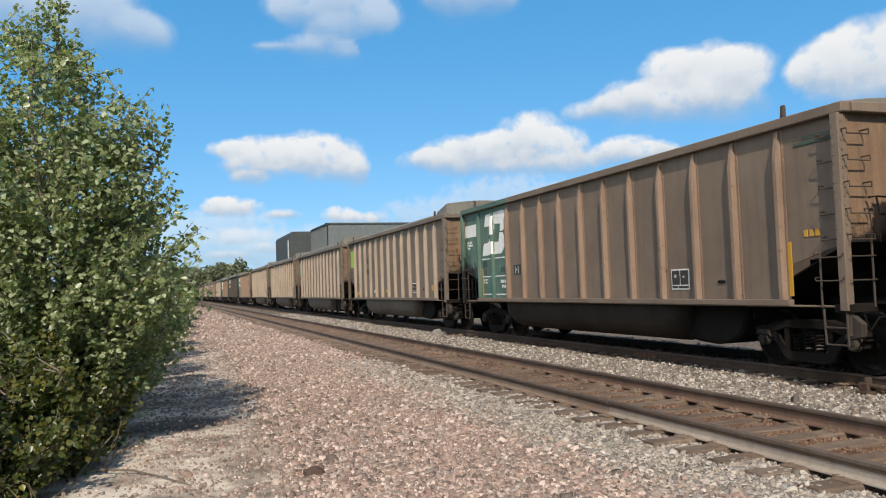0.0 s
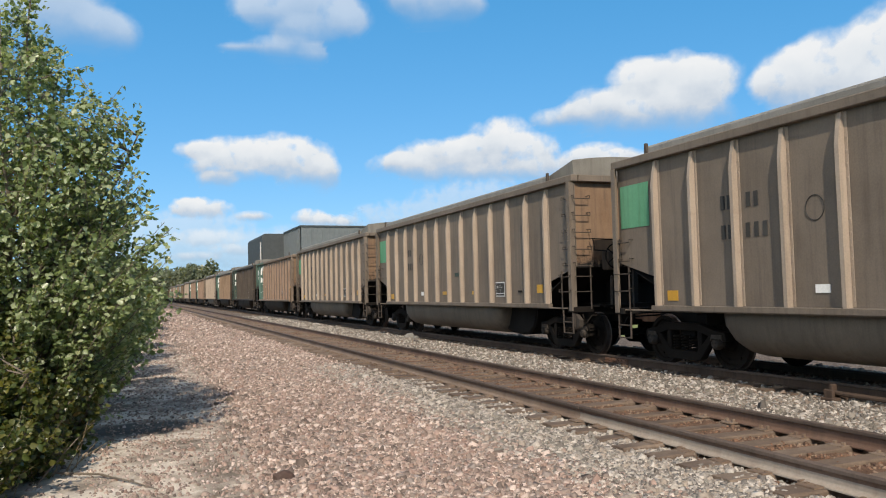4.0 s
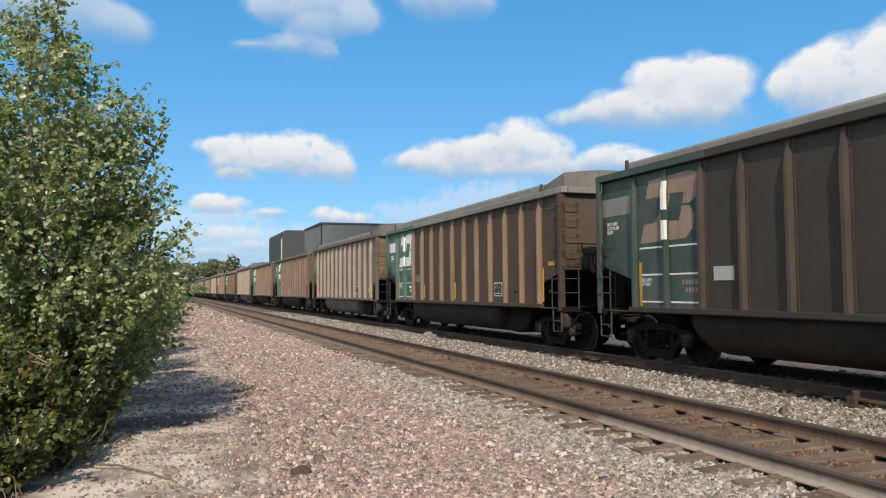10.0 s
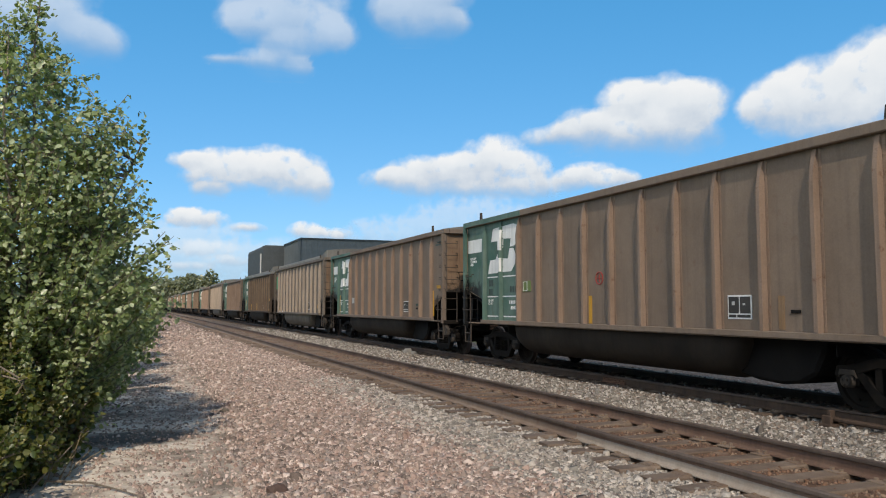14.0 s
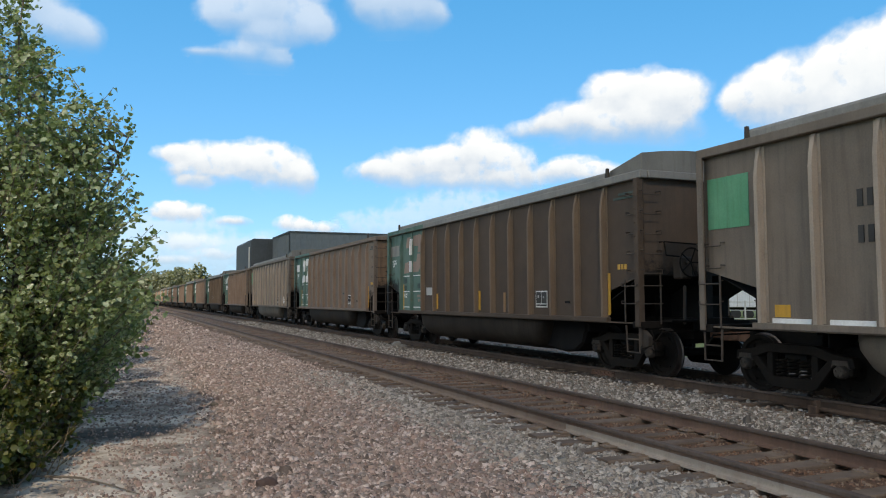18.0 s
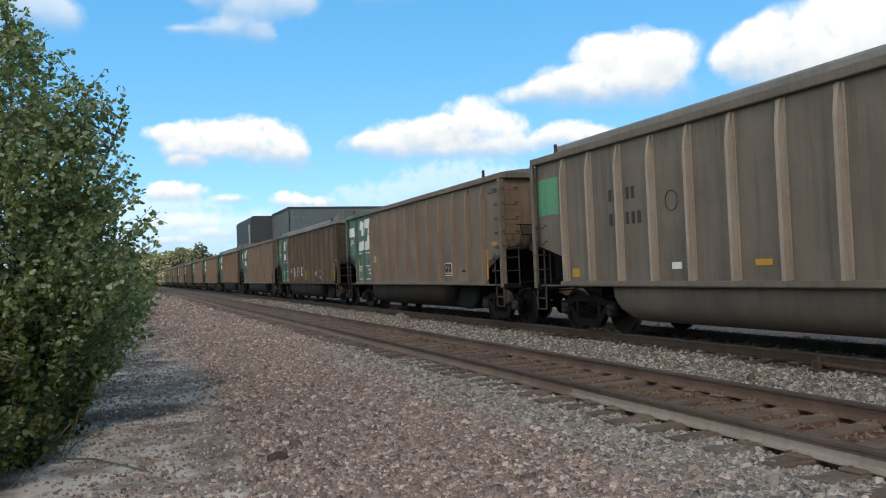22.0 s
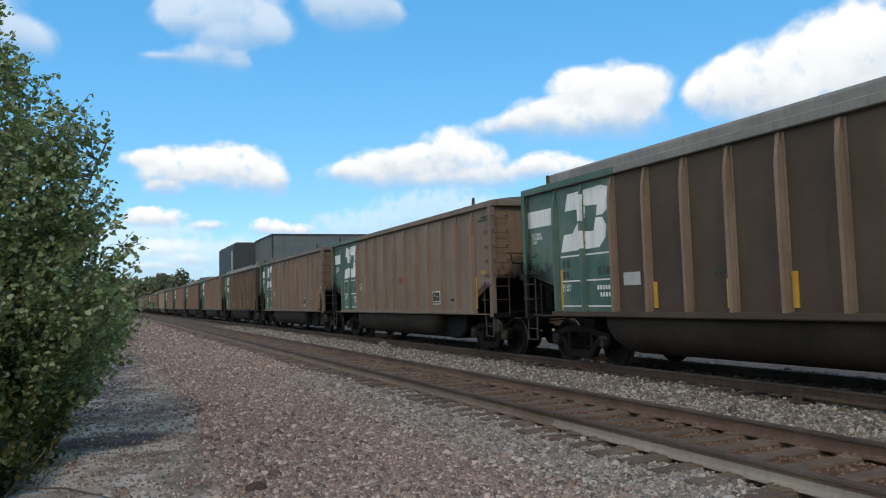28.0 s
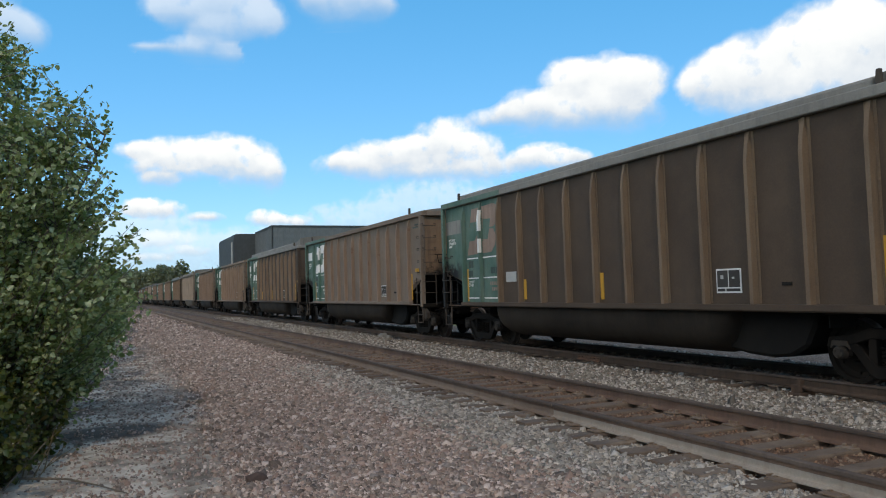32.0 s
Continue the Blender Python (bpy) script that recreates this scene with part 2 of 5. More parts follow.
def ground_material():
    """Sand and dirt beside the bushes, crushed stone towards the tracks, grass beyond them."""
    m, nt, b = shader("ground_surface", 0.95, 0, 0.15)
    v = place_of(nt)
    sep = nt.nodes.new("ShaderNodeSeparateXYZ")
    nt.links.new(v, sep.inputs[0])
    wob = grain(nt, v, 0.5, 4)
    add = nt.nodes.new("ShaderNodeMath")
    add.operation = "MULTIPLY_ADD"
    add.inputs[1].default_value = 3.2
    nt.links.new(wob, add.inputs[0])
    nt.links.new(sep.outputs["X"], add.inputs[2])
    across = add.outputs[0]
    mr = nt.nodes.new("ShaderNodeMapRange")
    mr.inputs["From Min"].default_value, mr.inputs["From Max"].default_value = -5, 25
    nt.links.new(across, mr.inputs["Value"])
    vor = node(nt, "ShaderNodeTexVoronoi", Scale=17.0)
    nt.links.new(v, vor.inputs["Vector"])
    peb = blend(nt, 0.75, (0.15, 0.115, 0.093), ramp(nt, vor.outputs["Color"], [(0.1, (0.06, 0.044, 0.035)), (0.5, (0.145, 0.110, 0.088)), (0.9, (0.28, 0.232, 0.193))]))
    fine = grain(nt, v, 45, 6)
    sand = ramp(nt, grain(nt, v, 1.7, 5), [(0.36, (0.19, 0.155, 0.125)), (0.49, (0.42, 0.355, 0.29)), (0.62, (0.66, 0.58, 0.49))])
    grass = ramp(nt, grain(nt, v, 3.0, 6), [(0.3, (0.14, 0.17, 0.055)), (0.55, (0.22, 0.24, 0.09)), (0.8, (0.34, 0.31, 0.17))])
    f1 = ramp(nt, mr.outputs[0], [(0.252, B3), (0.285, W3)])
    f2 = ramp(nt, mr.outputs[0], [(0.80, B3), (0.82, W3)])
    f0 = ramp(nt, mr.outputs[0], [(0.13, W3), (0.175, B3)])
    spot = nt.nodes.new("ShaderNodeVectorMath")          # old coal dirt on the sand, with the bushes' shadow painted in
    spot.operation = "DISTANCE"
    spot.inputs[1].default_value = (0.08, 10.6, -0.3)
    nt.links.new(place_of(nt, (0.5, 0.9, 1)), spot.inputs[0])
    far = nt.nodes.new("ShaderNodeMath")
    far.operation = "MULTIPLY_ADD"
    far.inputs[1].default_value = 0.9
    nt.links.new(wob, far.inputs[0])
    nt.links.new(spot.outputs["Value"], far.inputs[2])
    # dirt and painted bush shadow share this one dark colour
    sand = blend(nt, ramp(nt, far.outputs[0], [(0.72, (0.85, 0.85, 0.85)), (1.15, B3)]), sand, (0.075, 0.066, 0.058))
    c = blend(nt, f1, sand, peb)
    bed = nt.nodes.new("ShaderNodeMath")                 # rust-stained dirt between the near rails
    bed.operation = "SUBTRACT"
    bed.inputs[1].default_value = 6.05
    nt.links.new(sep.outputs["X"], bed.inputs[0])
    aside = nt.nodes.new("ShaderNodeMath")
    aside.operation = "ABSOLUTE"
    nt.links.new(bed.outputs[0], aside.inputs[0])
    rusty = ramp(nt, grain(nt, v, 4.0, 5), [(0.3, (0.085, 0.048, 0.032)), (0.55, (0.155, 0.092, 0.062)), (0.75, (0.24, 0.175, 0.13))])
    half = nt.nodes.new("ShaderNodeMath")
    half.operation = "MULTIPLY"
    half.inputs[1].default_value = 0.5
    nt.links.new(aside.outputs[0], half.inputs[0])
    c = blend(nt, ramp(nt, half.outputs[0], [(0.62, W3), (0.76, B3)]), c, rusty)
    c = blend(nt, f2, c, grass)
    c = blend(nt, f0, c, grass)
    c = blend(nt, 0.35, c, ramp(nt, fine, [(0.3, (0.4, 0.4, 0.4)), (0.7, W3)]), "MULTIPLY")
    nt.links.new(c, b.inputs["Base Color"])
    bumped(nt, b, fine, 0.5, 0.02)
    return m


GROUND = ground_material()

# ---- shapes ----
class Shape:
    """Collects boxes, prisms and tubes into one mesh."""

    def __init__(self):
        self.v, self.f, self.m = [], [], []

    def add(self, verts, faces, slot=0):
        k = len(self.v)
        self.v += [tuple(p) for p in verts]
        self.f += [tuple(i + k for i in f) for f in faces]
        self.m += [slot] * len(faces)
        return self

    def box(self, x0, x1, y0, y1, z0, z1, slot=0):
        p = [(x, y, z) for z in (z0, z1) for y in (y0, y1) for x in (x0, x1)]
        return self.add(p, [(0, 2, 3, 1), (4, 5, 7, 6), (0, 1, 5, 4), (2, 6, 7, 3), (0, 4, 6, 2), (1, 3, 7, 5)], slot)

    def prism(self, outline, a, b, axis="x", slot=0):
        """An outline (two coordinates) drawn out along an axis from a to b."""
        def at(p, d):
            return {"x": (d, p[0], p[1]), "y": (p[0], d, p[1]), "z": (p[0], p[1], d)}[axis]
        n = len(outline)
        pts = [at(p, a) for p in outline] + [at(p, b) for p in outline]
        faces = [tuple(range(n)), tuple(range(2 * n - 1, n - 1, -1))]
        faces += [(i, i + n, (i + 1) % n + n, (i + 1) % n) for i in range(n)]
        return self.add(pts, faces, slot)

    def tube(self, path, radius, sides=6, slot=0, caps=True):
        """A round bar along a path; radius is one number or one for each point."""
        path = [Vector(p) for p in path]
        rr = radius if isinstance(radius, (list, tuple)) else [radius] * len(path)
        pts, n = [], len(path)
        for i, p in enumerate(path):
            d = (path[min(i + 1, n - 1)] - path[max(i - 1, 0)]).normalized()
            u = d.cross(Vector((0.31, 0.17, 0.93)) if abs(d.z) < 0.9 else Vector((1, 0, 0))).normalized()
            w = d.cross(u)
            pts += [p + rr[i] * (math.cos(a) * u + math.sin(a) * w) for a in (2 * math.pi * j / sides for j in range(sides))]
        faces = [(i * sides + j, i * sides + (j + 1) % sides, (i + 1) * sides + (j + 1) % sides, (i + 1) * sides + j)
                 for i in range(n - 1) for j in range(sides)]
        if caps:
            faces += [tuple(range(sides - 1, -1, -1)), tuple((n - 1) * sides + j for j in range(sides))]
        return self.add(pts, faces, slot)

    def lathe(self, outline, centre=(0, 0, 0), sides=24, slot=0):
        """An outline of (radius, place along x) turned about the x axis."""
        pts, n = [], len(outline)
        for j in range(sides):
            a = 2 * math.pi * j / sides
            pts += [(centre[0] + x, centre[1] + r * math.cos(a), centre[2] + r * math.sin(a)) for r, x in outline]
        faces = [(j * n + i, j * n + i + 1, (j + 1) % sides * n + i + 1, (j + 1) % sides * n + i) for j in range(sides) for i in range(n - 1)]
        return self.add(pts, faces, slot)

    def mesh(self, name, bevel=0.0, smooth=False):
        me = bpy.data.meshes.new(name)
        me.from_pydata(self.v, [], self.f)
        me.polygons.foreach_set("material_index", self.m)
        bm = bmesh.new()
        bm.from_mesh(me)
        bmesh.ops.recalc_face_normals(bm, faces=bm.faces)
        if bevel:
            sharp = [e for e in bm.edges if len(e.link_faces) == 2 and e.calc_face_angle(0) > 0.5]
            bmesh.ops.bevel(bm, geom=sharp, offset=bevel, segments=1, affect="EDGES")
        bm.to_mesh(me)
        bm.free()
        if smooth:
            me.polygons.foreach_set("use_smooth", [True] * len(me.polygons))
        return me


def part(name, shape, material, parent, label="", at=(0, 0, 0), bevel=0.0, smooth=False):
    me = shape if isinstance(shape, bpy.types.Mesh) else shape.mesh(name, bevel, smooth)
    mats = material if isinstance(material, (list, tuple)) else [material]
    if not me.materials:
        for m in mats:
            me.materials.append(m)
    ob = new(name, me)
    for slot, m in zip(ob.material_slots, mats):
        if slot.material != m:                    # shared mesh, paint of its own
            slot.link, slot.material = "OBJECT", m
    ob.location = at
    ob.parent = parent
    return tagged(ob, label)


def thing(name, shape, material, label, category, at=(0, 0, 0), kind="", group="", bevel=0.0, smooth=False):
    return tagged(part(name, shape, material, None, "", at, bevel, smooth), label, category, group, kind)


def holder(name, label, category, at=(0, 0, 0), group="", kind=""):
    ob = new(name)
    ob.empty_display_size = 0.3
    ob.location = at
    return tagged(ob, label, category, group, kind)


# ---- the plan: rail heads at z = 0, tracks along y ----
NEAR_TRACK, TRAIN_TRACK, GAUGE = 5.99, 10.43, 1.505
BED = -0.17                                     # top of the ties


def lie(x, y):
    """Height of the ground."""
    def ease(a, b, t):
        t = min(max((t - a) / (b - a), 0), 1)
        return t * t * (3 - 2 * t)
    z = -0.33 + 0.11 * ease(1.2, 4.2, x)
    z += 0.02 * ease(7.3, 8.0, x) - 0.30 * ease(12.4, 14.5, x)
    z += 0.024 * ease(5.32, 5.5, x) * (1 - ease(6.5, 6.7, x))
    near = 1 - ease(30, 60, abs(x - 4) + 0.3 * abs(y - 15))
    z += near * 0.035 * noise.noise((x * 0.8, y * 0.8, 0.3)) + near * 0.02 * noise.noise((x * 3, y * 3, 5.1))
    return z


def ground_mesh():
    xs = [-900, -300, -120, -60, -30, -15, -8] + [-5 + 0.25 * i for i in range(81)] + [16, 18, 22, 30, 45, 70, 120, 300, 900, 2000]
    ys = [-900, -200, -60, -25, -10] + [-4 + 0.3 * i for i in range(120)] + [33, 36, 40, 46, 54, 66, 80, 100, 130, 180, 260, 400, 700, 1400, 3000]
    n = len(xs)
    verts = [(x, y, lie(x, y)) for y in ys for x in xs]
    faces = [(j * n + i, j * n + i + 1, (j + 1) * n + i + 1, (j + 1) * n + i) for j in range(len(ys) - 1) for i in range(n - 1)]
    me = bpy.data.meshes.new("ground")
    me.from_pydata(verts, [], faces)
    me.polygons.foreach_set("use_smooth", [True] * len(faces))
    return me


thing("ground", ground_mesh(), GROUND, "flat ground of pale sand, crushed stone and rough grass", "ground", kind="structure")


# ---- rails and ties ----
RAIL = [(-0.07, -0.172), (0.07, -0.172), (0.07, -0.16), (0.02, -0.145), (0.010, -0.13), (0.010, -0.045), (0.036, -0.036), (0.036, -0.006),
        (0.028, 0), (-0.028, 0), (-0.036, -0.006), (-0.036, -0.036), (-0.010, -0.045), (-0.010, -0.078), (-0.012, -0.13), (-0.02, -0.145), (-0.07, -0.16)]


def rail_mesh(y0, y1):
    s = Shape()
    s.prism(RAIL, y0, y1, "y")
    n = len(RAIL)
    for i in range(2, 2 + n):                     # the worn head is dark, its sides' shadow painted in; the rest rusts
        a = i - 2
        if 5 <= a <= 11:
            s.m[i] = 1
        if a == 12:                         # the head's shade is painted on the upper web
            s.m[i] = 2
    return s.mesh("rail")


def tie_mesh(rng):
    s = Shape()
    h = 1.29
    nx = 6
    ring = [(-0.115, -0.20), (0.115, -0.20), (0.115, -0.012), (0.10, 0), (-0.10, 0), (-0.115, -0.012)]
    pts = []
    for i in range(nx + 1):
        x = -h + 2 * h * i / nx
        pts += [(x, y + rng.uniform(-0.008, 0.008), z + rng.uniform(-0.007, 0.007)) for y, z in ring]
    n = len(ring)
    faces = [(i * n + j, i * n + (j + 1) % n, (i + 1) * n + (j + 1) % n, (i + 1) * n + j) for i in range(nx) for j in range(n)]
    faces += [tuple(range(n)), tuple(nx * n + j for j in reversed(range(n)))]
    return s.add(pts, faces).mesh("tie")


def railway(centre, rail_side, far_side, other, label, joint):
    track = holder("railway_track", label, "railway track", (centre, 0, 0), kind="structure")
    rng = random.Random(int(centre * 10))
    for side in (-1, 1):
        cuts = [-60, joint if side < 0 else joint + 5.5, 330]
        for a, b in zip(cuts, cuts[1:]):
            # third slot: darker colour for the painted shade below the head
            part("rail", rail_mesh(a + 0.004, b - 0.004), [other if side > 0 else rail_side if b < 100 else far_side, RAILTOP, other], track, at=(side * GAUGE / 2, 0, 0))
    kinds = [tie_mesh(rng) for _ in range(6)]
    rest = Shape()
    plates = Shape()
    for i in range(520):
        y = -30 + 0.52 * i + rng.uniform(-0.03, 0.03)
        if 0 < y < 110:
            t = part("tie", kinds[i % 6], WOOD, track, at=(rng.uniform(-0.05, 0.05), y, BED + rng.uniform(-0.012, 0.004)))
            t.rotation_euler = (0, 0, rng.uniform(-0.012, 0.012) + (math.pi if i % 2 else 0))
        else:
            rest.box(-1.29, 1.29, y - 0.115, y + 0.115, BED - 0.2, BED)
        if 0 < y < 60:
            for side in (-1, 1):
                x = side * GAUGE / 2
                plates.box(x - 0.18, x + 0.18, y - 0.095, y + 0.095, BED - 0.001, BED + 0.013)
                for dx, dy in ((-0.095, -0.05), (-0.095, 0.055), (0.095, 0.05), (0.095, -0.055)):
                    plates.box(x + dx - 0.017, x + dx + 0.017, y + dy - 0.014, y + dy + 0.014, BED, BED + (0.035 if dx * side < 0 else 0.015) + rng.uniform(0, 0.015))
                if rng.random() < 0.3:            # rail anchors grip the foot beside the tie
                    plates.box(x - 0.10, x + 0.10, y + 0.125, y + 0.15, BED - 0.035, BED + 0.02)
    tagged(part("tie_row", rest, WOOD, track), kind="stuff")
    tagged(part("tie_plates", plates, PLATE, track), kind="stuff")
    if joint > 12:
        bars = Shape()
        for d in (-1, 1):
            bars.prism([(d * 0.012, -0.05), (d * 0.03, -0.055), (d * 0.032, -0.12), (d * 0.055, -0.14), (d * 0.05, -0.158), (d * 0.012, -0.14)], joint - 0.42, joint + 0.42, "y")
            for j in range(6):
                y = joint - 0.36 + 0.144 * j
                bars.box(min(d * 0.028, d * 0.058), max(d * 0.028, d * 0.058), y - 0.018, y + 0.018, -0.105, -0.072)
        part("joint_bar", bars, RUST, track, at=(-GAUGE / 2, 0, 0))
    return track


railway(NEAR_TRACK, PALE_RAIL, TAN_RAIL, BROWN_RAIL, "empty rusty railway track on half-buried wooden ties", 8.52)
railway(TRAIN_TRACK, DARK_RAIL, DARK_RAIL, DARK_RAIL, "railway track in dark ballast under a train", 14.2)


# ---- loose stone ----
def stone_field(name, label, material, count, where, size, seed, sink=0.35):
    """Thousands of uneven stones lying on the ground; where(rng) gives places and a scale."""
    rng = np.random.default_rng(seed)
    px, py, scale = where(rng, count)
    count = len(px)
    corner = np.array([(-1, -1, -1), (1, -1, -1), (1, 1, -1), (-1, 1, -1), (-1, -1, 1), (1, -1, 1), (1, 1, 1), (-1, 1, 1)], float) * 0.5
    s = size * scale * rng.lognormal(0, 0.27, count)
    sh = rng.uniform(0.6, 1.3, (count, 1, 3)) * (1, 1, 0.8)
    v = (corner[None] + rng.uniform(-0.32, 0.32, (count, 8, 3))) * sh * s[:, None, None]
    v[:, 4:, :2] *= rng.uniform(0.45, 0.85, (count, 1, 1))
    a, t = rng.uniform(0, 6.283, count), rng.uniform(-0.5, 0.5, count)
    ca, sa, ct, st = np.cos(a), np.sin(a), np.cos(t), np.sin(t)
    x, y, z = v[..., 0], v[..., 1], v[..., 2]
    y, z = y * ct[:, None] - z * st[:, None], y * st[:, None] + z * ct[:, None]
    x, y = x * ca[:, None] - y * sa[:, None], x * sa[:, None] + y * ca[:, None]
    base = np.array([lie(float(i), float(j)) for i, j in zip(px, py)]) + s * (0.5 - sink) * rng.uniform(0.4, 1.1, count)
    v = np.stack([x + px[:, None], y + py[:, None], z + base[:, None]], -1).reshape(-1, 3)
    quad = np.array([(4, 5, 6, 7), (0, 1, 5, 4), (1, 2, 6, 5), (2, 3, 7, 6), (3, 0, 4, 7)])
    f = (quad[None] + 8 * np.arange(count)[:, None, None]).reshape(-1)
    me = bpy.data.meshes.new(name)
    me.vertices.add(len(v))
    me.vertices.foreach_set("co", v.ravel())
    me.loops.add(len(f))
    me.loops.foreach_set("vertex_index", f.astype(np.int32))
    nf = len(f) // 4
    me.polygons.add(nf)
    me.polygons.foreach_set("loop_start", np.arange(nf, dtype=np.int32) * 4)
    me.update(calc_edges=True)
    return thing(name, me, material, label, "gravel", kind="stuff")


def strip(x0, x1, y0, y1, soft=0.5, near=0.35):
    """Places in a strip along the tracks, denser towards the near end, with frayed edges."""
    def places(rng, n):
        y = y0 + (y1 - y0) * rng.random(n) ** (1 / near * 0.6)
        x = rng.uniform(x0, x1, n) + rng.normal(0, soft, n)
        return x, y, 0.8 + 0.4 * rng.random(n) + 0.014 * y
    return places


def verge(rng, n):
    """Places on the gravel verge, whose sandy edge swings out from the bushes with distance."""
    y = 4.6 + 36 * rng.random(n) ** 1.8
    edge = 1.30 + 0.06 * np.clip(y - 8, 0, 12)
    end = 3.85 + 0.5 * np.clip((y - 10) / 6, 0, 1)
    x = edge + (end - edge) * rng.random(n) ** 0.92 + rng.normal(0, 0.22, n)
    return x, y, 0.8 + 0.4 * rng.random(n) + 0.014 * y


def open_bed(track, reach=0.95):
    """Places in the cribs between the rails."""
    def places(rng, n):
        y = 2 + 45 * rng.random(n) ** 1.7
        x = track + rng.uniform(-reach, reach, n)
        keep = np.abs(np.abs(x - track) - GAUGE / 2) > 0.085
        keep &= np.abs(((y + 30 + 0.26) % 0.52) - 0.26) > 0.11 - 0.12 * (rng.random(n) < 0.4)
        return x[keep], y[keep], np.full(keep.sum(), 0.75)
    return places


stone_field("pink_gravel", "pinkish crushed-stone gravel spread beside the track", PINK_STONES, 140000, verge, 0.029, 1, 0.12)
stone_field("scattered_gravel", "stray stones scattered over pale sand", PINK_STONES, 15000, strip(-0.5, 2.0, 5.5, 36, 0.35, 0.33), 0.022, 2)
stone_field("far_gravel", "pinkish gravel stretching away beside the track", PINK_STONES, 9000, strip(1.0, 4.4, 34, 110, 0.3, 0.6), 0.05, 9)
stone_field("grey_ballast", "grey crushed ballast heaped along the rail", GREY_STONES, 44000, strip(3.75, 4.5, 3.6, 18, 0.18, 0.36), 0.028, 3, 0.13)
stone_field("rail_side_ballast", "grey ballast spilled against the rail", GREY_STONES, 23000, strip(4.42, 5.08, 3.2, 14, 0.06, 0.42), 0.027, 8, 0.12)
stone_field("ballast_between_tracks", "mixed tan and grey ballast between two tracks", MIXED_STONES, 62000, strip(7.25, 9.25, 4.0, 60, 0.15, 0.36), 0.029, 4, 0.12)
stone_field("crib_stones", "small dusty stones lying between rusty rails", RUSTY_STONES, 17000, open_bed(NEAR_TRACK), 0.030, 5, 0.25)
stone_field("train_bed_stones", "dark dusty ballast under the train", MIXED_STONES, 9000, open_bed(TRAIN_TRACK), 0.06, 6)
stone_field("far_shoulder_ballast", "pale ballast on the far shoulder of the track", MIXED_STONES, 7000, strip(11.5, 13.2, 4.0, 50, 0.25, 0.4), 0.045, 7)

# ---- coal cars ----
# A car's own space: rails at z = 0, leading end towards -y, the side seen by the camera at -x.
HALF, SIDE, POST = 7.29, 1.50, 1.65
RIBS = [-HALF + 1.25 + 1.0068 * i for i in range(13)]
FLOOR, EAVE = 1.06, 3.74
TRUCKS = (-5.97, 5.97)


def rib_mesh(eave=EAVE):
    s = Shape()
    e = eave - EAVE
    prof = [(0, 1.10), (0.11, 1.13), (0.115, 3.27 + e), (0.085, 3.50 + e), (0.03, 3.73 + e), (0, 3.73 + e)]
    n = len(prof)
    pts = []
    for w, back in ((-0.042, 0), (-0.034, 1), (0.034, 1), (0.042, 0)):
        pts += [(-SIDE - (d if back else 0.0), w, z) for d, z in prof]
    faces = [(k * n + i, k * n + i + 1, (k + 1) * n + i + 1, (k + 1) * n + i) for k in range(3) for i in range(n - 1)]
    s.add(pts, faces)
    s.box(-SIDE - 0.008, -SIDE + 0.01, -0.09, 0.09, 1.14, eave - 0.02)      # the riveted flange
    for i in range(13):
        z = 1.22 + 0.185 * i
        s.box(-SIDE - 0.022, -SIDE - 0.004, -0.080, -0.058, z, z + 0.024)
        s.box(-SIDE - 0.022, -SIDE - 0.004, 0.058, 0.080, z + 0.09, z + 0.114)
    return s.mesh("side_rib")


def mirror_x(me):
    m2 = me.copy()
    m2.transform(Matrix.Diagonal((-1, 1, 1, 1)))
    m2.flip_normals()
    return m2


def mirror_y(me):
    m2 = me.copy()
    m2.transform(Matrix.Diagonal((1, -1, 1, 1)))
    m2.flip_normals()
    return m2


def side_sheet_mesh(eave=EAVE):
    """The long side with its raised lower corners at both ends."""
    a, b = HALF - 0.02, HALF - 1.25
    out = [(-b, FLOOR), (b, FLOOR), (b, 1.62), (a, 1.95), (a, eave), (-a, eave), (-a, 1.95), (-b, 1.62)]
    return Shape().prism(out, -SIDE, -SIDE + 0.02, "x").mesh("side_sheet")


def u_bar(corners, r=0.011):
    return Shape().tube(corners, r, 6)


def tub_mesh():
    """A round-bottomed trough hanging between the trucks, with raked ends."""
    prof = []
    for i in range(11):
        a = math.pi * i / 10
        prof.append((-0.80 - 0.66 * math.cos(a), 0.86 - 0.56 * math.sin(a) ** 0.8 if math.sin(a) > 0 else 0.86))
    prof = [(-1.46, 1.05)] + prof + [(-0.14, 1.05)]
    n = len(prof)
    pts, rows = [], [(-3.35, 0.25), (-3.2, 0.75), (-3.0, 0.95), (-2.8, 1.0), (4.0, 1.0), (4.2, 0.97), (4.4, 0.85), (4.55, 0.6)]
    for y, k in rows:
        pts += [(x if k > 0.95 else -0.80 + (x + 0.80) * (0.72 + 0.28 * k), y, 1.05 - (1.05 - z) * k) for x, z in prof]
    faces = [(j * n + i, j * n + i + 1, (j + 1) * n + i + 1, (j + 1) * n + i) for j in range(len(rows) - 1) for i in range(n - 1)]
    faces += [tuple(range(n)), tuple((len(rows) - 1) * n + i for i in reversed(range(n)))]
    return Shape().add(pts, faces).mesh("tub", smooth=True)


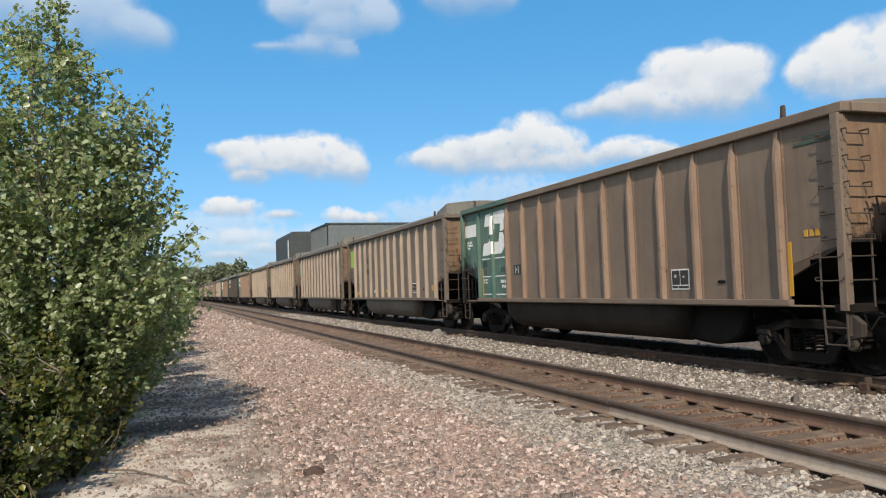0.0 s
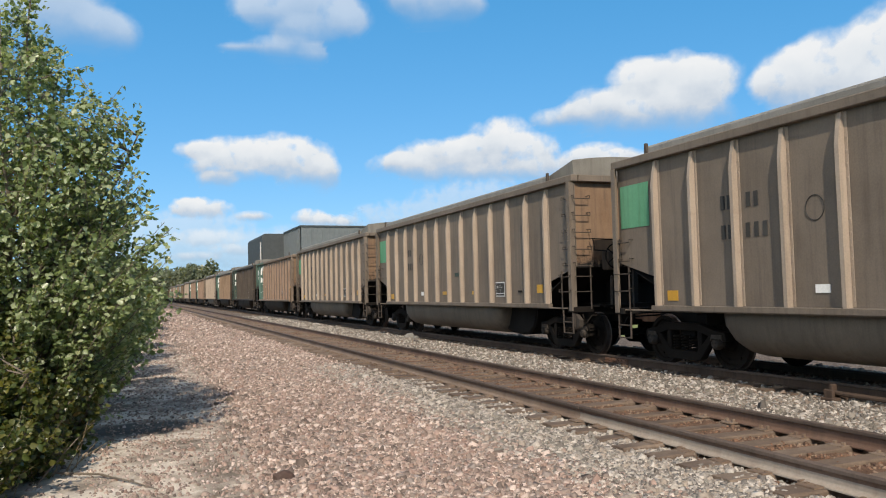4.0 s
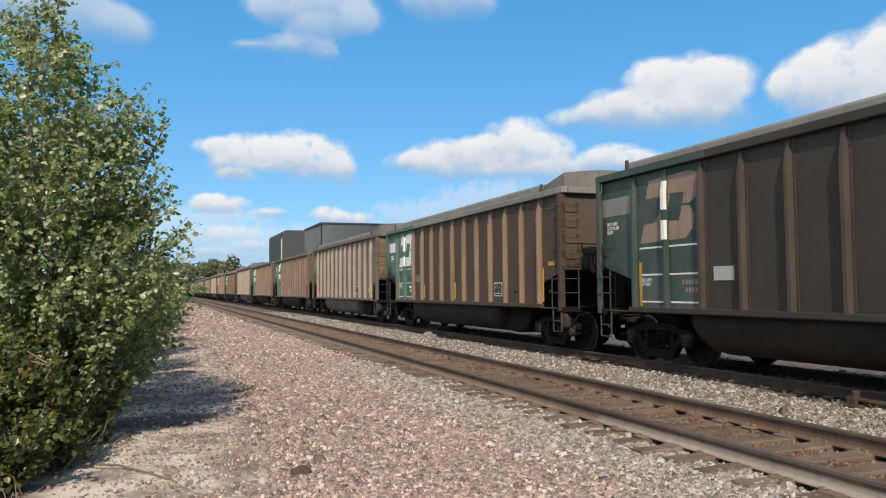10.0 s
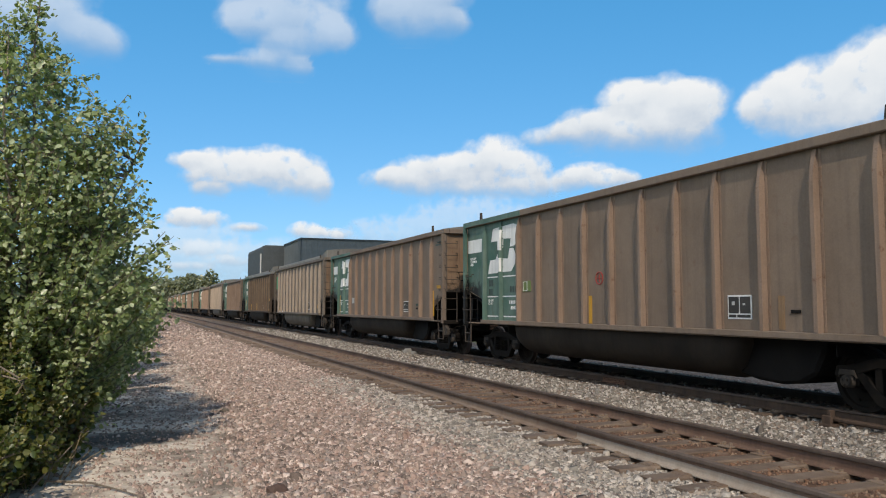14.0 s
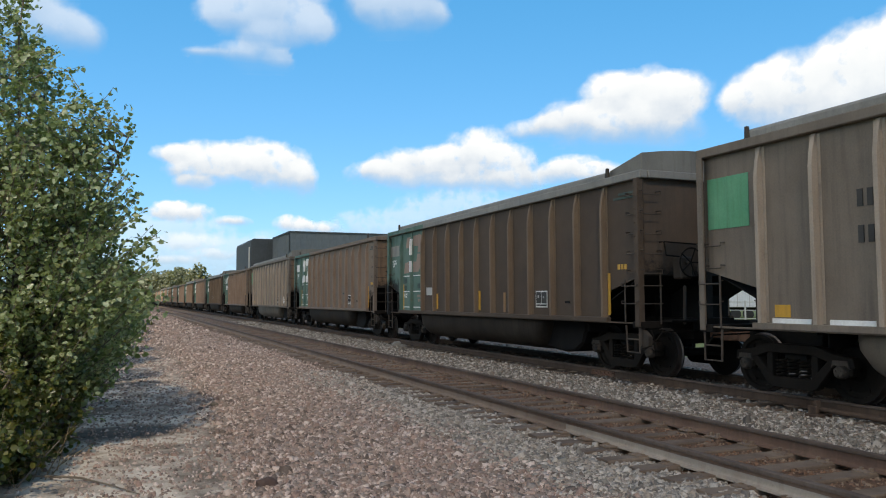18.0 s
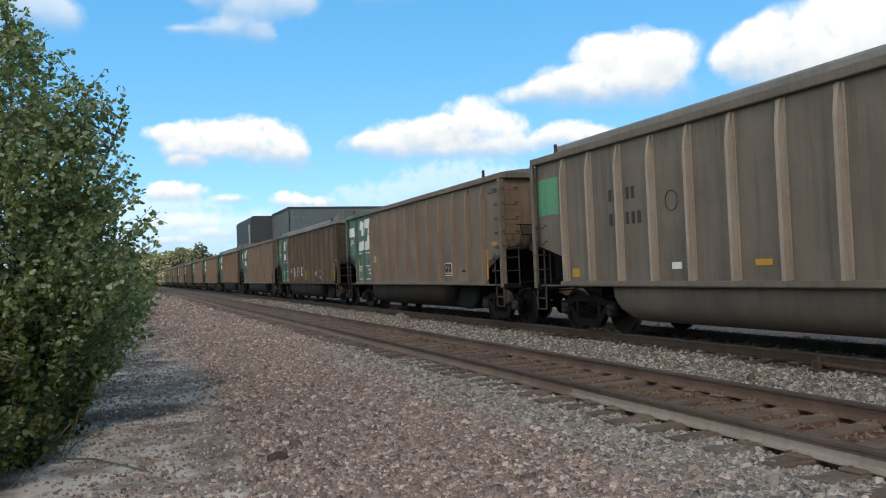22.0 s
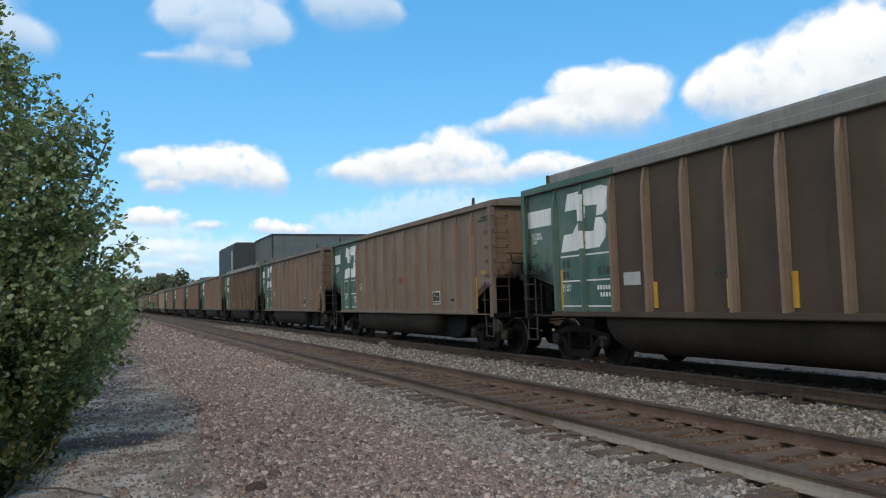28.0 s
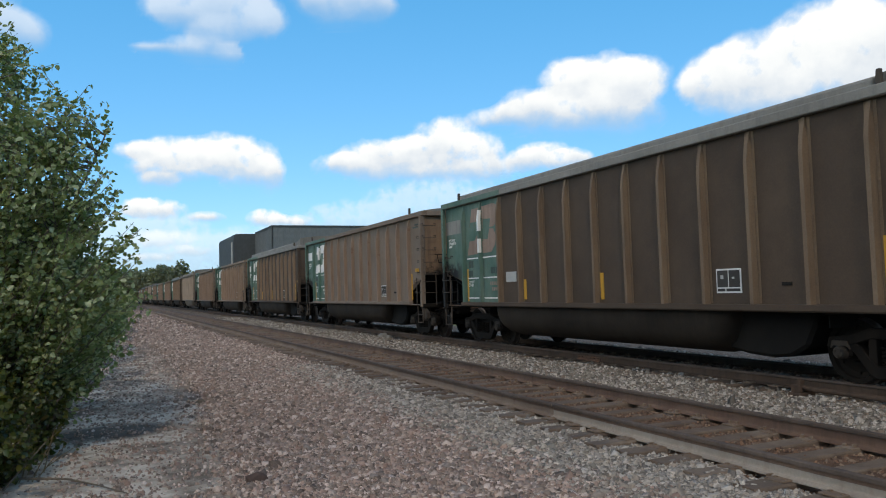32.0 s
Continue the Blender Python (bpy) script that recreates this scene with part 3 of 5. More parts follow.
def side_frame_mesh():
    """Cast truck side frame: arch bar, tension bar, jaws over the bearings and the window for the springs."""
    s = Shape()
    top = [(-1.12, 0.52), (-1.08, 0.66), (-0.78, 0.70), (-0.45, 0.80), (0.45, 0.80), (0.78, 0.70), (1.08, 0.66), (1.12, 0.52), (0.98, 0.50),
           (0.74, 0.56), (0.42, 0.66), (-0.42, 0.66), (-0.74, 0.56), (-0.98, 0.50)]
    s.prism(top, -1.10, -0.94, "x")
    low = [(-0.80, 0.58), (-0.68, 0.62), (-0.36, 0.30), (0.36, 0.30), (0.68, 0.62), (0.80, 0.58), (0.46, 0.17), (0.36, 0.13), (-0.36, 0.13), (-0.46, 0.17)]
    s.prism(low, -1.09, -0.95, "x")
    for y in (-0.42, 0.42):
        s.box(-1.08, -0.96, y - 0.06, y + 0.06, 0.28, 0.68)
    for y in (-0.89, 0.89):
        s.prism([(y - 0.17, 0.60), (y - 0.15, 0.40), (y + 0.15, 0.40), (y + 0.17, 0.60)], -1.06, -0.90, "x")
    return s.mesh("side_frame", 0.012)


def spring_mesh():
    s = Shape()
    s.tube([(-1.02 + 0.085 * math.cos(a), 0.085 * math.sin(a), 0.31 + 0.27 * a / (2 * math.pi * 5)) for a in (2 * math.pi * 5 * i / 40 for i in range(41))], 0.017, 4)
    return s.mesh("spring")


def wheelset_mesh():
    s = Shape()
    for d in (-1, 1):
        prof = [(0.075, 0.10), (0.14, 0.10), (0.16, 0.05), (0.30, 0.015), (0.37, 0.03), (0.385, 0.07), (0.452, 0.075), (0.457, 0.02), (0.462, -0.02),
                (0.485, -0.035), (0.485, -0.055), (0.38, -0.06), (0.36, 0.0), (0.29, -0.02), (0.16, -0.06), (0.075, -0.08)]
        s.lathe([(r, d * (0.7325 + x)) for r, x in prof], sides=28)
        k = len(s.m) // 1
        for j in range(28):
            for i in (6, 7, 8):
                s.m[k - 28 * 15 + j * 15 + i] = 1
        for j in range(6):                           # cast marks and chalk on the plate
            a = j * 1.05
            s.box(d * 0.7325 + d * 0.03 - 0.012, d * 0.7325 + d * 0.03 + 0.012, 0.31 * math.cos(a) - 0.02, 0.31 * math.cos(a) + 0.02, 0.31 * math.sin(a) - 0.02, 0.31 * math.sin(a) + 0.02)
        s.lathe([(0.0, d * 1.07), (0.085, d * 1.07), (0.085, d * 0.90), (0.07, d * 0.83)], sides=12)
    s.tube([(-0.83, 0, 0), (-0.3, 0, 0), (0.3, 0, 0), (0.83, 0, 0)], [0.085, 0.078, 0.078, 0.085], 12)
    return s.mesh("wheelset")


def bearing_mesh():
    """Round bearing cap with its bolts, on the end of an axle."""
    s = Shape().lathe([(0.0, -1.165), (0.07, -1.165), (0.085, -1.15), (0.10, -1.10), (0.10, -1.04)], sides=14)
    for i in range(3):
        a = 2.1 * i + 0.5
        y, z = 0.045 * math.cos(a), 0.045 * math.sin(a)
        s.box(-1.185, -1.16, y - 0.014, y + 0.014, z - 0.014, z + 0.014)
    s.prism([(-0.15, 0.05), (-0.12, 0.16), (0.12, 0.16), (0.15, 0.05), (0.11, 0.09), (-0.11, 0.09)], -1.12, -1.0, "x")
    return s.mesh("bearing_cap")


def coupler_mesh():
    s = Shape()
    s.box(-0.10, 0.10, -7.75, -7.0, 0.76, 0.95)
    s.prism([(-0.17, -7.72), (-0.19, -7.95), (-0.10, -8.08), (-0.03, -8.02), (0.02, -7.92), (0.12, -7.93), (0.17, -8.06), (0.21, -8.02), (0.19, -7.74)], 0.72, 1.0, "z")
    s.prism([(-0.16, -7.98), (-0.12, -8.12), (0.0, -8.14), (0.03, -8.06), (-0.05, -8.0)], 0.74, 0.98, "z")
    return s.mesh("coupler", 0.012)


def lid_mesh(y0, y1, z0, side, rise, half=1.22):
    """A low arched lid over the load: upright sides, a creased shoulder, a flat arch."""
    prof = [(-half, z0), (-half, z0 + side * 0.8), (-half + 0.05, z0 + side), (-half * 0.6, z0 + side + rise * 0.65), (0, z0 + side + rise), (half * 0.6, z0 + side + rise * 0.65),
            (half - 0.05, z0 + side), (half, z0 + side * 0.8), (half, z0)]
    s = Shape().prism(prof, y0, y1, "y")
    for i in range(3, 7):                                # dusty upright sides; the roof's paler colour paints in the sky light on it
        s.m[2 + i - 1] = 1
    return s.mesh("lid", 0.015)


def end_lid_mesh(y0, y1, z0, low, high, half=1.47):
    """A lid that rises towards the car's end and shows an arched front."""
    pts = []
    for y, side, rise in ((y0, high, 0.12), (y1, low, 0.05)):
        pts += [(-half, y, z0), (-half, y, z0 + side)] + [(half * (u / 3 - 1), y, z0 + side + rise * (1 - (u / 3 - 1) ** 2)) for u in range(1, 6)] + [(half, y, z0 + side), (half, y, z0)]
    n = len(pts) // 2
    s = Shape().add(pts, [tuple(range(n)), tuple(range(2 * n - 1, n - 1, -1))] + [(i, i + n, (i + 1) % n + n, (i + 1) % n) for i in range(n)])
    s.m = [1] + [0] + [1 if 1 <= i <= n - 3 else 0 for i in range(n)]
    return s.mesh("end_lid", 0.012)


LOGO_LOW = [(0, 0), (0.84, 0.02), (0.97, 0.16), (1.0, 0.34), (0.92, 0.49), (0.79, 0.50), (0.735, 0.29), (0.42, 0.31), (0.40, 0.46), (0.28, 0.30), (0.08, 0.29)]
LOGO_HIGH = [(0.12, 0.69), (0.40, 0.69), (0.475, 0.51), (0.56, 0.53), (0.57, 0.72), (0.83, 0.70), (0.80, 0.53), (0.92, 0.53), (1.04, 0.61), (1.09, 0.77), (1.06, 0.95), (0.92, 1.0), (0.19, 0.97)]
PAINT = -SIDE - 0.005


def plate(y0, y1, z0, z1, proud=0.0):
    return Shape().box(PAINT - proud - 0.004, -SIDE + 0.001, y0, y1, z0, z1)


def lettering(text, size):
    """Stencilled words as a flat mesh, reading from +y to -y on the camera's side."""
    cu = bpy.data.curves.new("words", "FONT")
    cu.body, cu.size, cu.extrude, cu.space_line = text, size, 0.002, 0.85
    ob = bpy.data.objects.new("words", cu)
    scene.collection.objects.link(ob)
    me = bpy.data.meshes.new_from_object(ob.evaluated_get(bpy.context.evaluated_depsgraph_get()))
    bpy.data.objects.remove(ob)
    me.transform(Matrix(((0, 0, -1, 0), (-1, 0, 0, 0), (0, 1, 0, 0), (0, 0, 0, 1))))
    return me


LOADS = lettering("LD LMT\nLT WT", 0.10)
WORDS = lettering("ROTARY\nCOUPLER\nEND", 0.10)
RIB = rib_mesh()
MESH = {
    "sheet": side_sheet_mesh(), "rib": RIB, "rib_far": mirror_x(RIB), "tub": tub_mesh(), "frame_near": side_frame_mesh(),
    "spring": spring_mesh(), "wheelset": wheelset_mesh(), "coupler": coupler_mesh(), "bearing": bearing_mesh(),
}
MESH["rib_green"] = RIB.copy()
TALL_EAVE = 3.81
MESH["sheet_tall"], MESH["rib_tall"] = side_sheet_mesh(TALL_EAVE), rib_mesh(TALL_EAVE)
MESH["rib_tall_far"], MESH["sheet_tall_far"] = mirror_x(MESH["rib_tall"]), mirror_x(MESH["sheet_tall"])
for key in ("sheet", "tub", "frame_near"):
    MESH[key + "_far"] = mirror_x(MESH[key])
MESH["coupler_back"] = mirror_y(MESH["coupler"])


def rivets(side, e, eave):
    """Rivet heads down a corner post."""
    s = Shape()
    for i in range(int((eave - 2.0) / 0.13)):
        z = 1.98 + 0.13 * i
        y = e * (HALF - 0.095)
        s.box(side * POST - 0.012, side * POST + 0.012, y - 0.013, y + 0.013, z, z + 0.028)
        s.box(side * (POST - 0.06) - 0.013, side * (POST - 0.06) + 0.013, e * HALF - 0.012, e * HALF + 0.012, z + 0.06, z + 0.088)
    return s


def grab(x_side, y_side, z, along, parent, material):
    """A bent grab iron: along 'y' on the side or 'x' on the end."""
    if along == "y":
        x, y0, y1 = x_side * (SIDE + 0.085), y_side * (HALF - 0.09), y_side * (HALF - 0.45)
        b = x_side * SIDE
        pts = [(b, y0, z), (x, y0, z), (x, y0, z - 0.05), (x, y1, z - 0.05), (x, y1, z), (b, y1, z)]
    else:
        y, x0, x1 = y_side * (HALF + 0.09), x_side * (POST - 0.06), x_side * (POST - 0.47)
        b = y_side * (HALF - 0.07)
        pts = [(x0, b, z), (x0, y, z), (x0, y, z - 0.07), (x1, y, z - 0.07), (x1, y, z), (x1, b, z)]
    return part("grab_iron", u_bar(pts), material, parent)


def truck(y, parent):
    s = Shape()
    s.box(-0.98, 0.98, -0.20, 0.20, 0.56, 0.74)
    s.box(-0.35, 0.35, -0.30, 0.30, 0.70, 0.82)
    for d in (-1, 1):
        s.box(-0.95, 0.95, d * 0.36 - 0.05, d * 0.36 + 0.05, 0.36, 0.46)
    t = part("truck", s, SOOT, parent, "sooty cast-steel four-wheel truck", (0, y, 0))
    part("side_frame", MESH["frame_near"], TRUCK, t)
    part("side_frame", MESH["frame_near_far"], TRUCK, t)
    for d in (-0.22, 0.0, 0.22):
        part("spring", MESH["spring"], TRUCK, t, at=(0, d, 0))
    for d in (-0.89, 0.89):
        part("bearing_cap", MESH["bearing"], GRIME, t, "dusty round bearing cap", (0, d, 0.457))
        part("wheelset", MESH["wheelset"], [TRUCK, TREAD], t, "worn steel wheels on an axle", (0, d, 0.457))
    return t


def coal_car(style, label, mats, green_end=True, tall=0.26, eave=EAVE, paint=None):
    """mats: sheet, ribs, end sheet, chord."""
    sheet, ribs, ends, chord = mats
    kind = "_tall" if eave > EAVE else ""
    car = holder("coal_car", label, "rail car", group="cars of the coal train")
    for side in (-1, 1):
        near = side < 0
        part("side_sheet", MESH["sheet" + kind] if near else MESH["sheet" + kind + "_far"], sheet, car)
        x = side * SIDE
        part("top_chord", Shape().box(min(side * 1.44, side * 1.61), max(side * 1.44, side * 1.61), -HALF - 0.05, HALF + 0.05, eave, eave + 0.15), chord, car, bevel=0.015)
        part("side_sill", Shape().box(min(x, side * 1.61), max(x, side * 1.61), -HALF + 1.1, HALF - 1.1, 1.035, 1.13)
             .box(min(x, side * 1.59), max(x, side * 1.59), -HALF, HALF, 1.02, 1.05), sheet, car, bevel=0.008)
        part("tub", MESH["tub"] if near else MESH["tub_far"], TUB_DUSTY if sheet is GREY else TUB, car, "sooty round-bottomed trough")
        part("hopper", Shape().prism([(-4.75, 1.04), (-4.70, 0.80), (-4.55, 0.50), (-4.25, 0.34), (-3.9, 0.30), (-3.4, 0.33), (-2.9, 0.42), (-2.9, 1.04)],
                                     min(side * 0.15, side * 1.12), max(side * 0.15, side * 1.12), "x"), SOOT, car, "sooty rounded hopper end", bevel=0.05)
        for i, y in enumerate(RIBS):
            green = near and green_end and i >= 11
            key = "rib_green" if green else "rib" + kind
            part("side_rib", MESH[key] if near else MESH["rib" + kind + "_far"], (paint or GREEN) if green else ribs, car, at=(0, y, 0))
        for e in (-1, 1):
            y = e * HALF
            post_paint = (paint or GREEN) if near and green_end and e > 0 else sheet
            part("corner_post", Shape().box(min(side * 1.52, side * (POST - 0.022)), max(side * 1.52, side * (POST - 0.022)), min(y, y - e * 0.025), max(y, y - e * 0.025), 0.98, eave)
                 .box(min(side * (POST - 0.022), side * POST), max(side * (POST - 0.022), side * POST), min(y, y - e * 0.13), max(y, y - e * 0.13), 0.98, eave), post_paint, car, bevel=0.006)
            if near:
                tagged(part("rivet_row", rivets(side, e, eave), post_paint, car), kind="stuff")
            part("stirrup", u_bar([(side * 1.6, y - e * 0.06, 1.0), (side * 1.6, y - e * 0.06, 0.50), (side * 1.6, y - e * 0.44, 0.50), (side * 1.6, y - e * 0.46, 1.0)], 0.02)
                 .tube([(side * 1.6, y - e * 0.06, 0.74), (side * 1.6, y - e * 0.45, 0.74)], 0.014), IRON, car, "bent steel foot step")
            ladder = side == e
            for k, z in enumerate((3.50, 3.13, 2.76, 2.39, 2.03)):
                if ladder or k in (3, 4):
                    grab(side, e, z, "y", car, IRON)
                    grab(side, e, z, "x", car, IRON)
            part("ladder_stile", Shape().tube([(side * 1.62, y - e * 0.46, 1.02), (side * 1.62, y - e * 0.46, 1.86)], 0.016), IRON, car)
            part("ladder_stile", Shape().tube([(side * (POST - 0.47), y + e * 0.03, 1.02), (side * (POST - 0.47), y + e * 0.03, 1.98)], 0.016), IRON, car)
            for z in (1.73, 1.40):
                part("rung", u_bar([(side * 1.60, y - e * 0.02, z + 0.05), (side * 1.67, y - e * 0.02, z + 0.04), (side * 1.67, y - e * 0.05, z), (side * 1.67, y - e * 0.50, z), (side * 1.67, y - e * 0.52, z + 0.05), (side * 1.60, y - e * 0.5, z + 0.05)], 0.011)
                     .tube([(side * 1.60, y + e * 0.06, z), (side * (POST - 0.5), y + e * 0.06, z)], 0.011), IRON, car)
            part("chord_stub", Shape().prism([(y - e * 1.11, eave + 0.15), (y - e * 1.085, eave + 0.34), (y - e * 1.03, eave + 0.34), (y - e * 1.02, eave + 0.15)], min(side * 1.53, side * 1.59), max(side * 1.53, side * 1.59), "x"), IRON, car, bevel=0.008)
    for e in (-1, 1):
        y = e * (HALF - 0.06)
        part("end_sheet", Shape().box(-SIDE, SIDE, min(y, y - e * 0.02), max(y, y - e * 0.02), 1.93, eave + 0.05), ends, car)
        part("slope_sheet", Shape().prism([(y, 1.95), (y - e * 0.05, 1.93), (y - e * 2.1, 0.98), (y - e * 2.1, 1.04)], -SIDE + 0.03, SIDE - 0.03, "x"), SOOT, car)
        part("end_chord", Shape().box(-1.44, 1.44, min(e * (HALF - 0.10), e * (HALF + 0.08)), max(e * (HALF - 0.10), e * (HALF + 0.08)), eave + 0.002, eave + 0.148), chord, car, bevel=0.012)
        part("end_sill", Shape().box(-1.62, 1.62, min(e * (HALF - 0.25), e * (HALF + 0.02)), max(e * (HALF - 0.25), e * (HALF + 0.02)), 0.95, 1.07)
             .box(-0.5, 0.5, min(e * (HALF - 1.4), e * (HALF + 0.1)), max(e * (HALF - 1.4), e * (HALF + 0.1)), 0.72, 1.12), SOOT if e > 0 else TRUCK, car, bevel=0.01)
        part("end_post", Shape().box(-0.09, 0.05, min(y, y + e * 0.09), max(y, y + e * 0.09), 1.10, eave), ends, car, bevel=0.01)
        part("bulkhead", Shape().box(-1.3, 1.3, e * (HALF - 2.2) - 0.01, e * (HALF - 2.2) + 0.01, 0.8, 1.2), SOOT, car)
        part("draft_sill", Shape().box(-0.16, 0.16, min(e * 5.2, e * 7.2), max(e * 5.2, e * 7.2), 1.0, 1.75), SOOT, car)
        part("baffle_plate", Shape().box(-0.55, 1.3, e * (HALF - 0.95) - 0.02, e * (HALF - 0.95) + 0.02, 1.0, 1.55), SOOT, car)
        coup = part("coupler", MESH["coupler"] if e < 0 else MESH["coupler_back"], RUST, car, "rusty cast coupler")
        part("air_hose", u_bar([(0.3, e * 7.4, 0.85), (0.32, e * 7.75, 0.62), (0.25, e * 8.0, 0.5), (0.1, e * 8.08, 0.55)], 0.025), SOOT, car)
        part("uncoupling_lever", u_bar([(-1.45, e * (HALF + 0.08), 0.92), (-1.40, e * (HALF + 0.12), 0.70), (-1.25, e * (HALF + 0.14), 0.88), (-0.2, e * (HALF + 0.16), 0.90)], 0.016), TRUCK, car)
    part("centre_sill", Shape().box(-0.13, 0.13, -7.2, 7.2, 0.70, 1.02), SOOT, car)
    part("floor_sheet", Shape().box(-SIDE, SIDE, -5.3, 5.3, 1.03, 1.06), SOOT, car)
    wheel = Shape().tube([(-0.72 + 0.27 * math.cos(a), -HALF - 0.36, 2.16 + 0.27 * math.sin(a)) for a in (2 * math.pi * i / 20 for i in range(21))], 0.016, 6)
    for i in range(5):
        a = 2 * math.pi * i / 5
        wheel.tube([(-0.72, -HALF - 0.33, 2.16), (-0.72 + 0.27 * math.cos(a), -HALF - 0.36, 2.16 + 0.27 * math.sin(a))], 0.012, 5)
    part("brake_wheel", wheel, TRUCK, car, "grimy spoked brake wheel")
    part("brake_gear", Shape().box(-0.86, -0.58, -HALF - 0.22, -HALF + 0.02, 1.86, 2.28).box(-0.75, -0.69, -HALF - 0.34, -HALF, 2.13, 2.19)
         .tube([(-0.72, -HALF - 0.15, 1.75), (-0.72, -HALF - 0.12, 1.0)], 0.03), IRON, car, bevel=0.03)
    part("cross_bar", u_bar([(-1.16, -HALF + 0.0, 2.55), (-1.16, -HALF - 0.13, 2.55), (-1.13, -HALF - 0.15, 2.30), (-0.72, -HALF - 0.15, 2.27)], 0.016)
         .tube([(-1.16, -HALF - 0.13, 2.55), (0.6, -HALF - 0.13, 2.48)], 0.014), TRUCK, car)
    part("hose_bracket", Shape().box(-1.60, -1.50, -HALF + 0.02, -HALF + 0.10, 0.62, 1.0).prism([(-HALF + 0.02, 0.92), (-HALF - 0.14, 0.80), (-HALF - 0.12, 0.62), (-HALF + 0.10, 0.56)], -1.56, -1.46, "x")
         .tube([(-1.5, -HALF + 0.05, 0.86), (-1.42, -HALF - 0.08, 0.70), (-1.40, -HALF + 0.25, 0.55)], 0.025), GRIME, car, "dusty cast hose bracket", bevel=0.012)
    part("platform", Shape().box(-1.15, -0.35, -HALF - 0.30, -HALF, 1.06, 1.10), TRUCK, car)
    for y in TRUCKS:
        truck(y, car)
    # lids and markings
    if style != "bare":
        # LID on the sides, paler COVER as painted sky light on the roof
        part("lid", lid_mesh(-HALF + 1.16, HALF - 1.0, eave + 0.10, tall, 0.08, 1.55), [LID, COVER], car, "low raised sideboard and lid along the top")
    part("end_lid", end_lid_mesh(-HALF + 0.08, -HALF + 1.12, eave + 0.10, 0.06 if style == "bare" else 0.20, 0.08 if style == "bare" else 0.40), [END_LID, END_LID], car, "grimy grey-brown end lid with an arched front")
    return car


def banner(car, logo, band, yellow, paint=GREEN):
    """Green painted end of the side with a plain-shaped emblem, a band and small stencils."""
    for y0, y1 in ((RIBS[10] + 0.08, RIBS[11] - 0.08), (RIBS[11] + 0.08, RIBS[12] - 0.08)):
        part("green_panel", plate(y0, y1, FLOOR + 0.06, EAVE - 0.01), paint, car, "faded green painted panel")
    part("green_panel", Shape().prism([(RIBS[12] + 0.08, 1.66), (HALF - 0.03, 1.97), (HALF - 0.03, EAVE - 0.01), (RIBS[12] + 0.08, EAVE - 0.01)], PAINT - 0.004, -SIDE + 0.001, "x"), paint, car)
    part("chord_paint", Shape().box(-1.616, -1.59, RIBS[10] - 0.2, HALF + 0.052, EAVE + 0.012, EAVE + 0.138), paint, car, "green paint on the top rail")
    part("band", plate(RIBS[12] + 0.12, HALF - 0.05, 3.0, 3.37, 0.004), band, car, "painted band")
    for k, shape in enumerate((LOGO_LOW, LOGO_HIGH)):
        out = [(RIBS[12] - 0.16 - 1.64 * u, 2.37 + 1.24 * v) for u, v in shape]
        part("emblem", Shape().prism(out, PAINT - 0.010, PAINT - 0.003, "x"), logo, car, "chalky plain-shaped emblem")
    for z0, z1 in ((2.40, 2.76), (2.96, 3.27)):
        part("emblem_stripe", Shape().box(-SIDE - 0.122, -SIDE - 0.05, RIBS[11] - 0.045, RIBS[11] + 0.045, z0, z1), WHITE, car)
    part("emblem_stripe", Shape().prism([(-SIDE - 0.122, 3.27), (-SIDE - 0.092, 3.50), (-SIDE - 0.03, 3.50), (-SIDE - 0.05, 3.27)], RIBS[11] - 0.045, RIBS[11] + 0.045, "y"), WHITE, car)
    for z in (2.26, 1.74, 1.22):
        part("line", plate(RIBS[10] + 0.12, RIBS[12] - 0.12, z, z + 0.03, 0.004), WHITE, car)
    for z, n, w, tall, ink in ((2.03, 2, 0.12, 0.18, FADED), (1.80, 2, 0.10, 0.16, FADED), ):
        for i in range(n):
            y = RIBS[12] - 0.20 - i * (w + 0.03)
            part("stencil_bar", plate(y - w, y, z, z + tall, 0.004), ink, car)
    for z, n, w, tall, ink in ((1.85, 3, 0.10, 0.16, FADED), (1.56, 5, 0.055, 0.085, logo), (1.42, 4, 0.055, 0.085, logo)):
        for i in range(n):
            y = RIBS[10] + 0.18 + i * (w + 0.035)
            part("stencil_bar", plate(y, y + w, z, z + tall, 0.004), ink, car)
    for i in range(3):
        part("stencil_bar", plate(-HALF + 0.55 + 0.11 * i, -HALF + 0.62 + 0.11 * i, 2.06, 2.16, 0.004), YELLOW, car)
    for z in (3.42, 3.50):
        part("paint_smear", plate(-HALF + 0.15, -HALF + 0.95 - (z - 3.42) * 2, z, z + 0.045, 0.004), DULL_GREEN, car)
    part("lettering", WORDS, WHITE, car, "small white stencilled words", (PAINT - 0.006, HALF - 0.22, 2.80))
    part("lettering", LOADS, WHITE, car, "small white stencilled words", (PAINT - 0.006, RIBS[12] - 0.17, 1.62))
    marks(car, yellow)


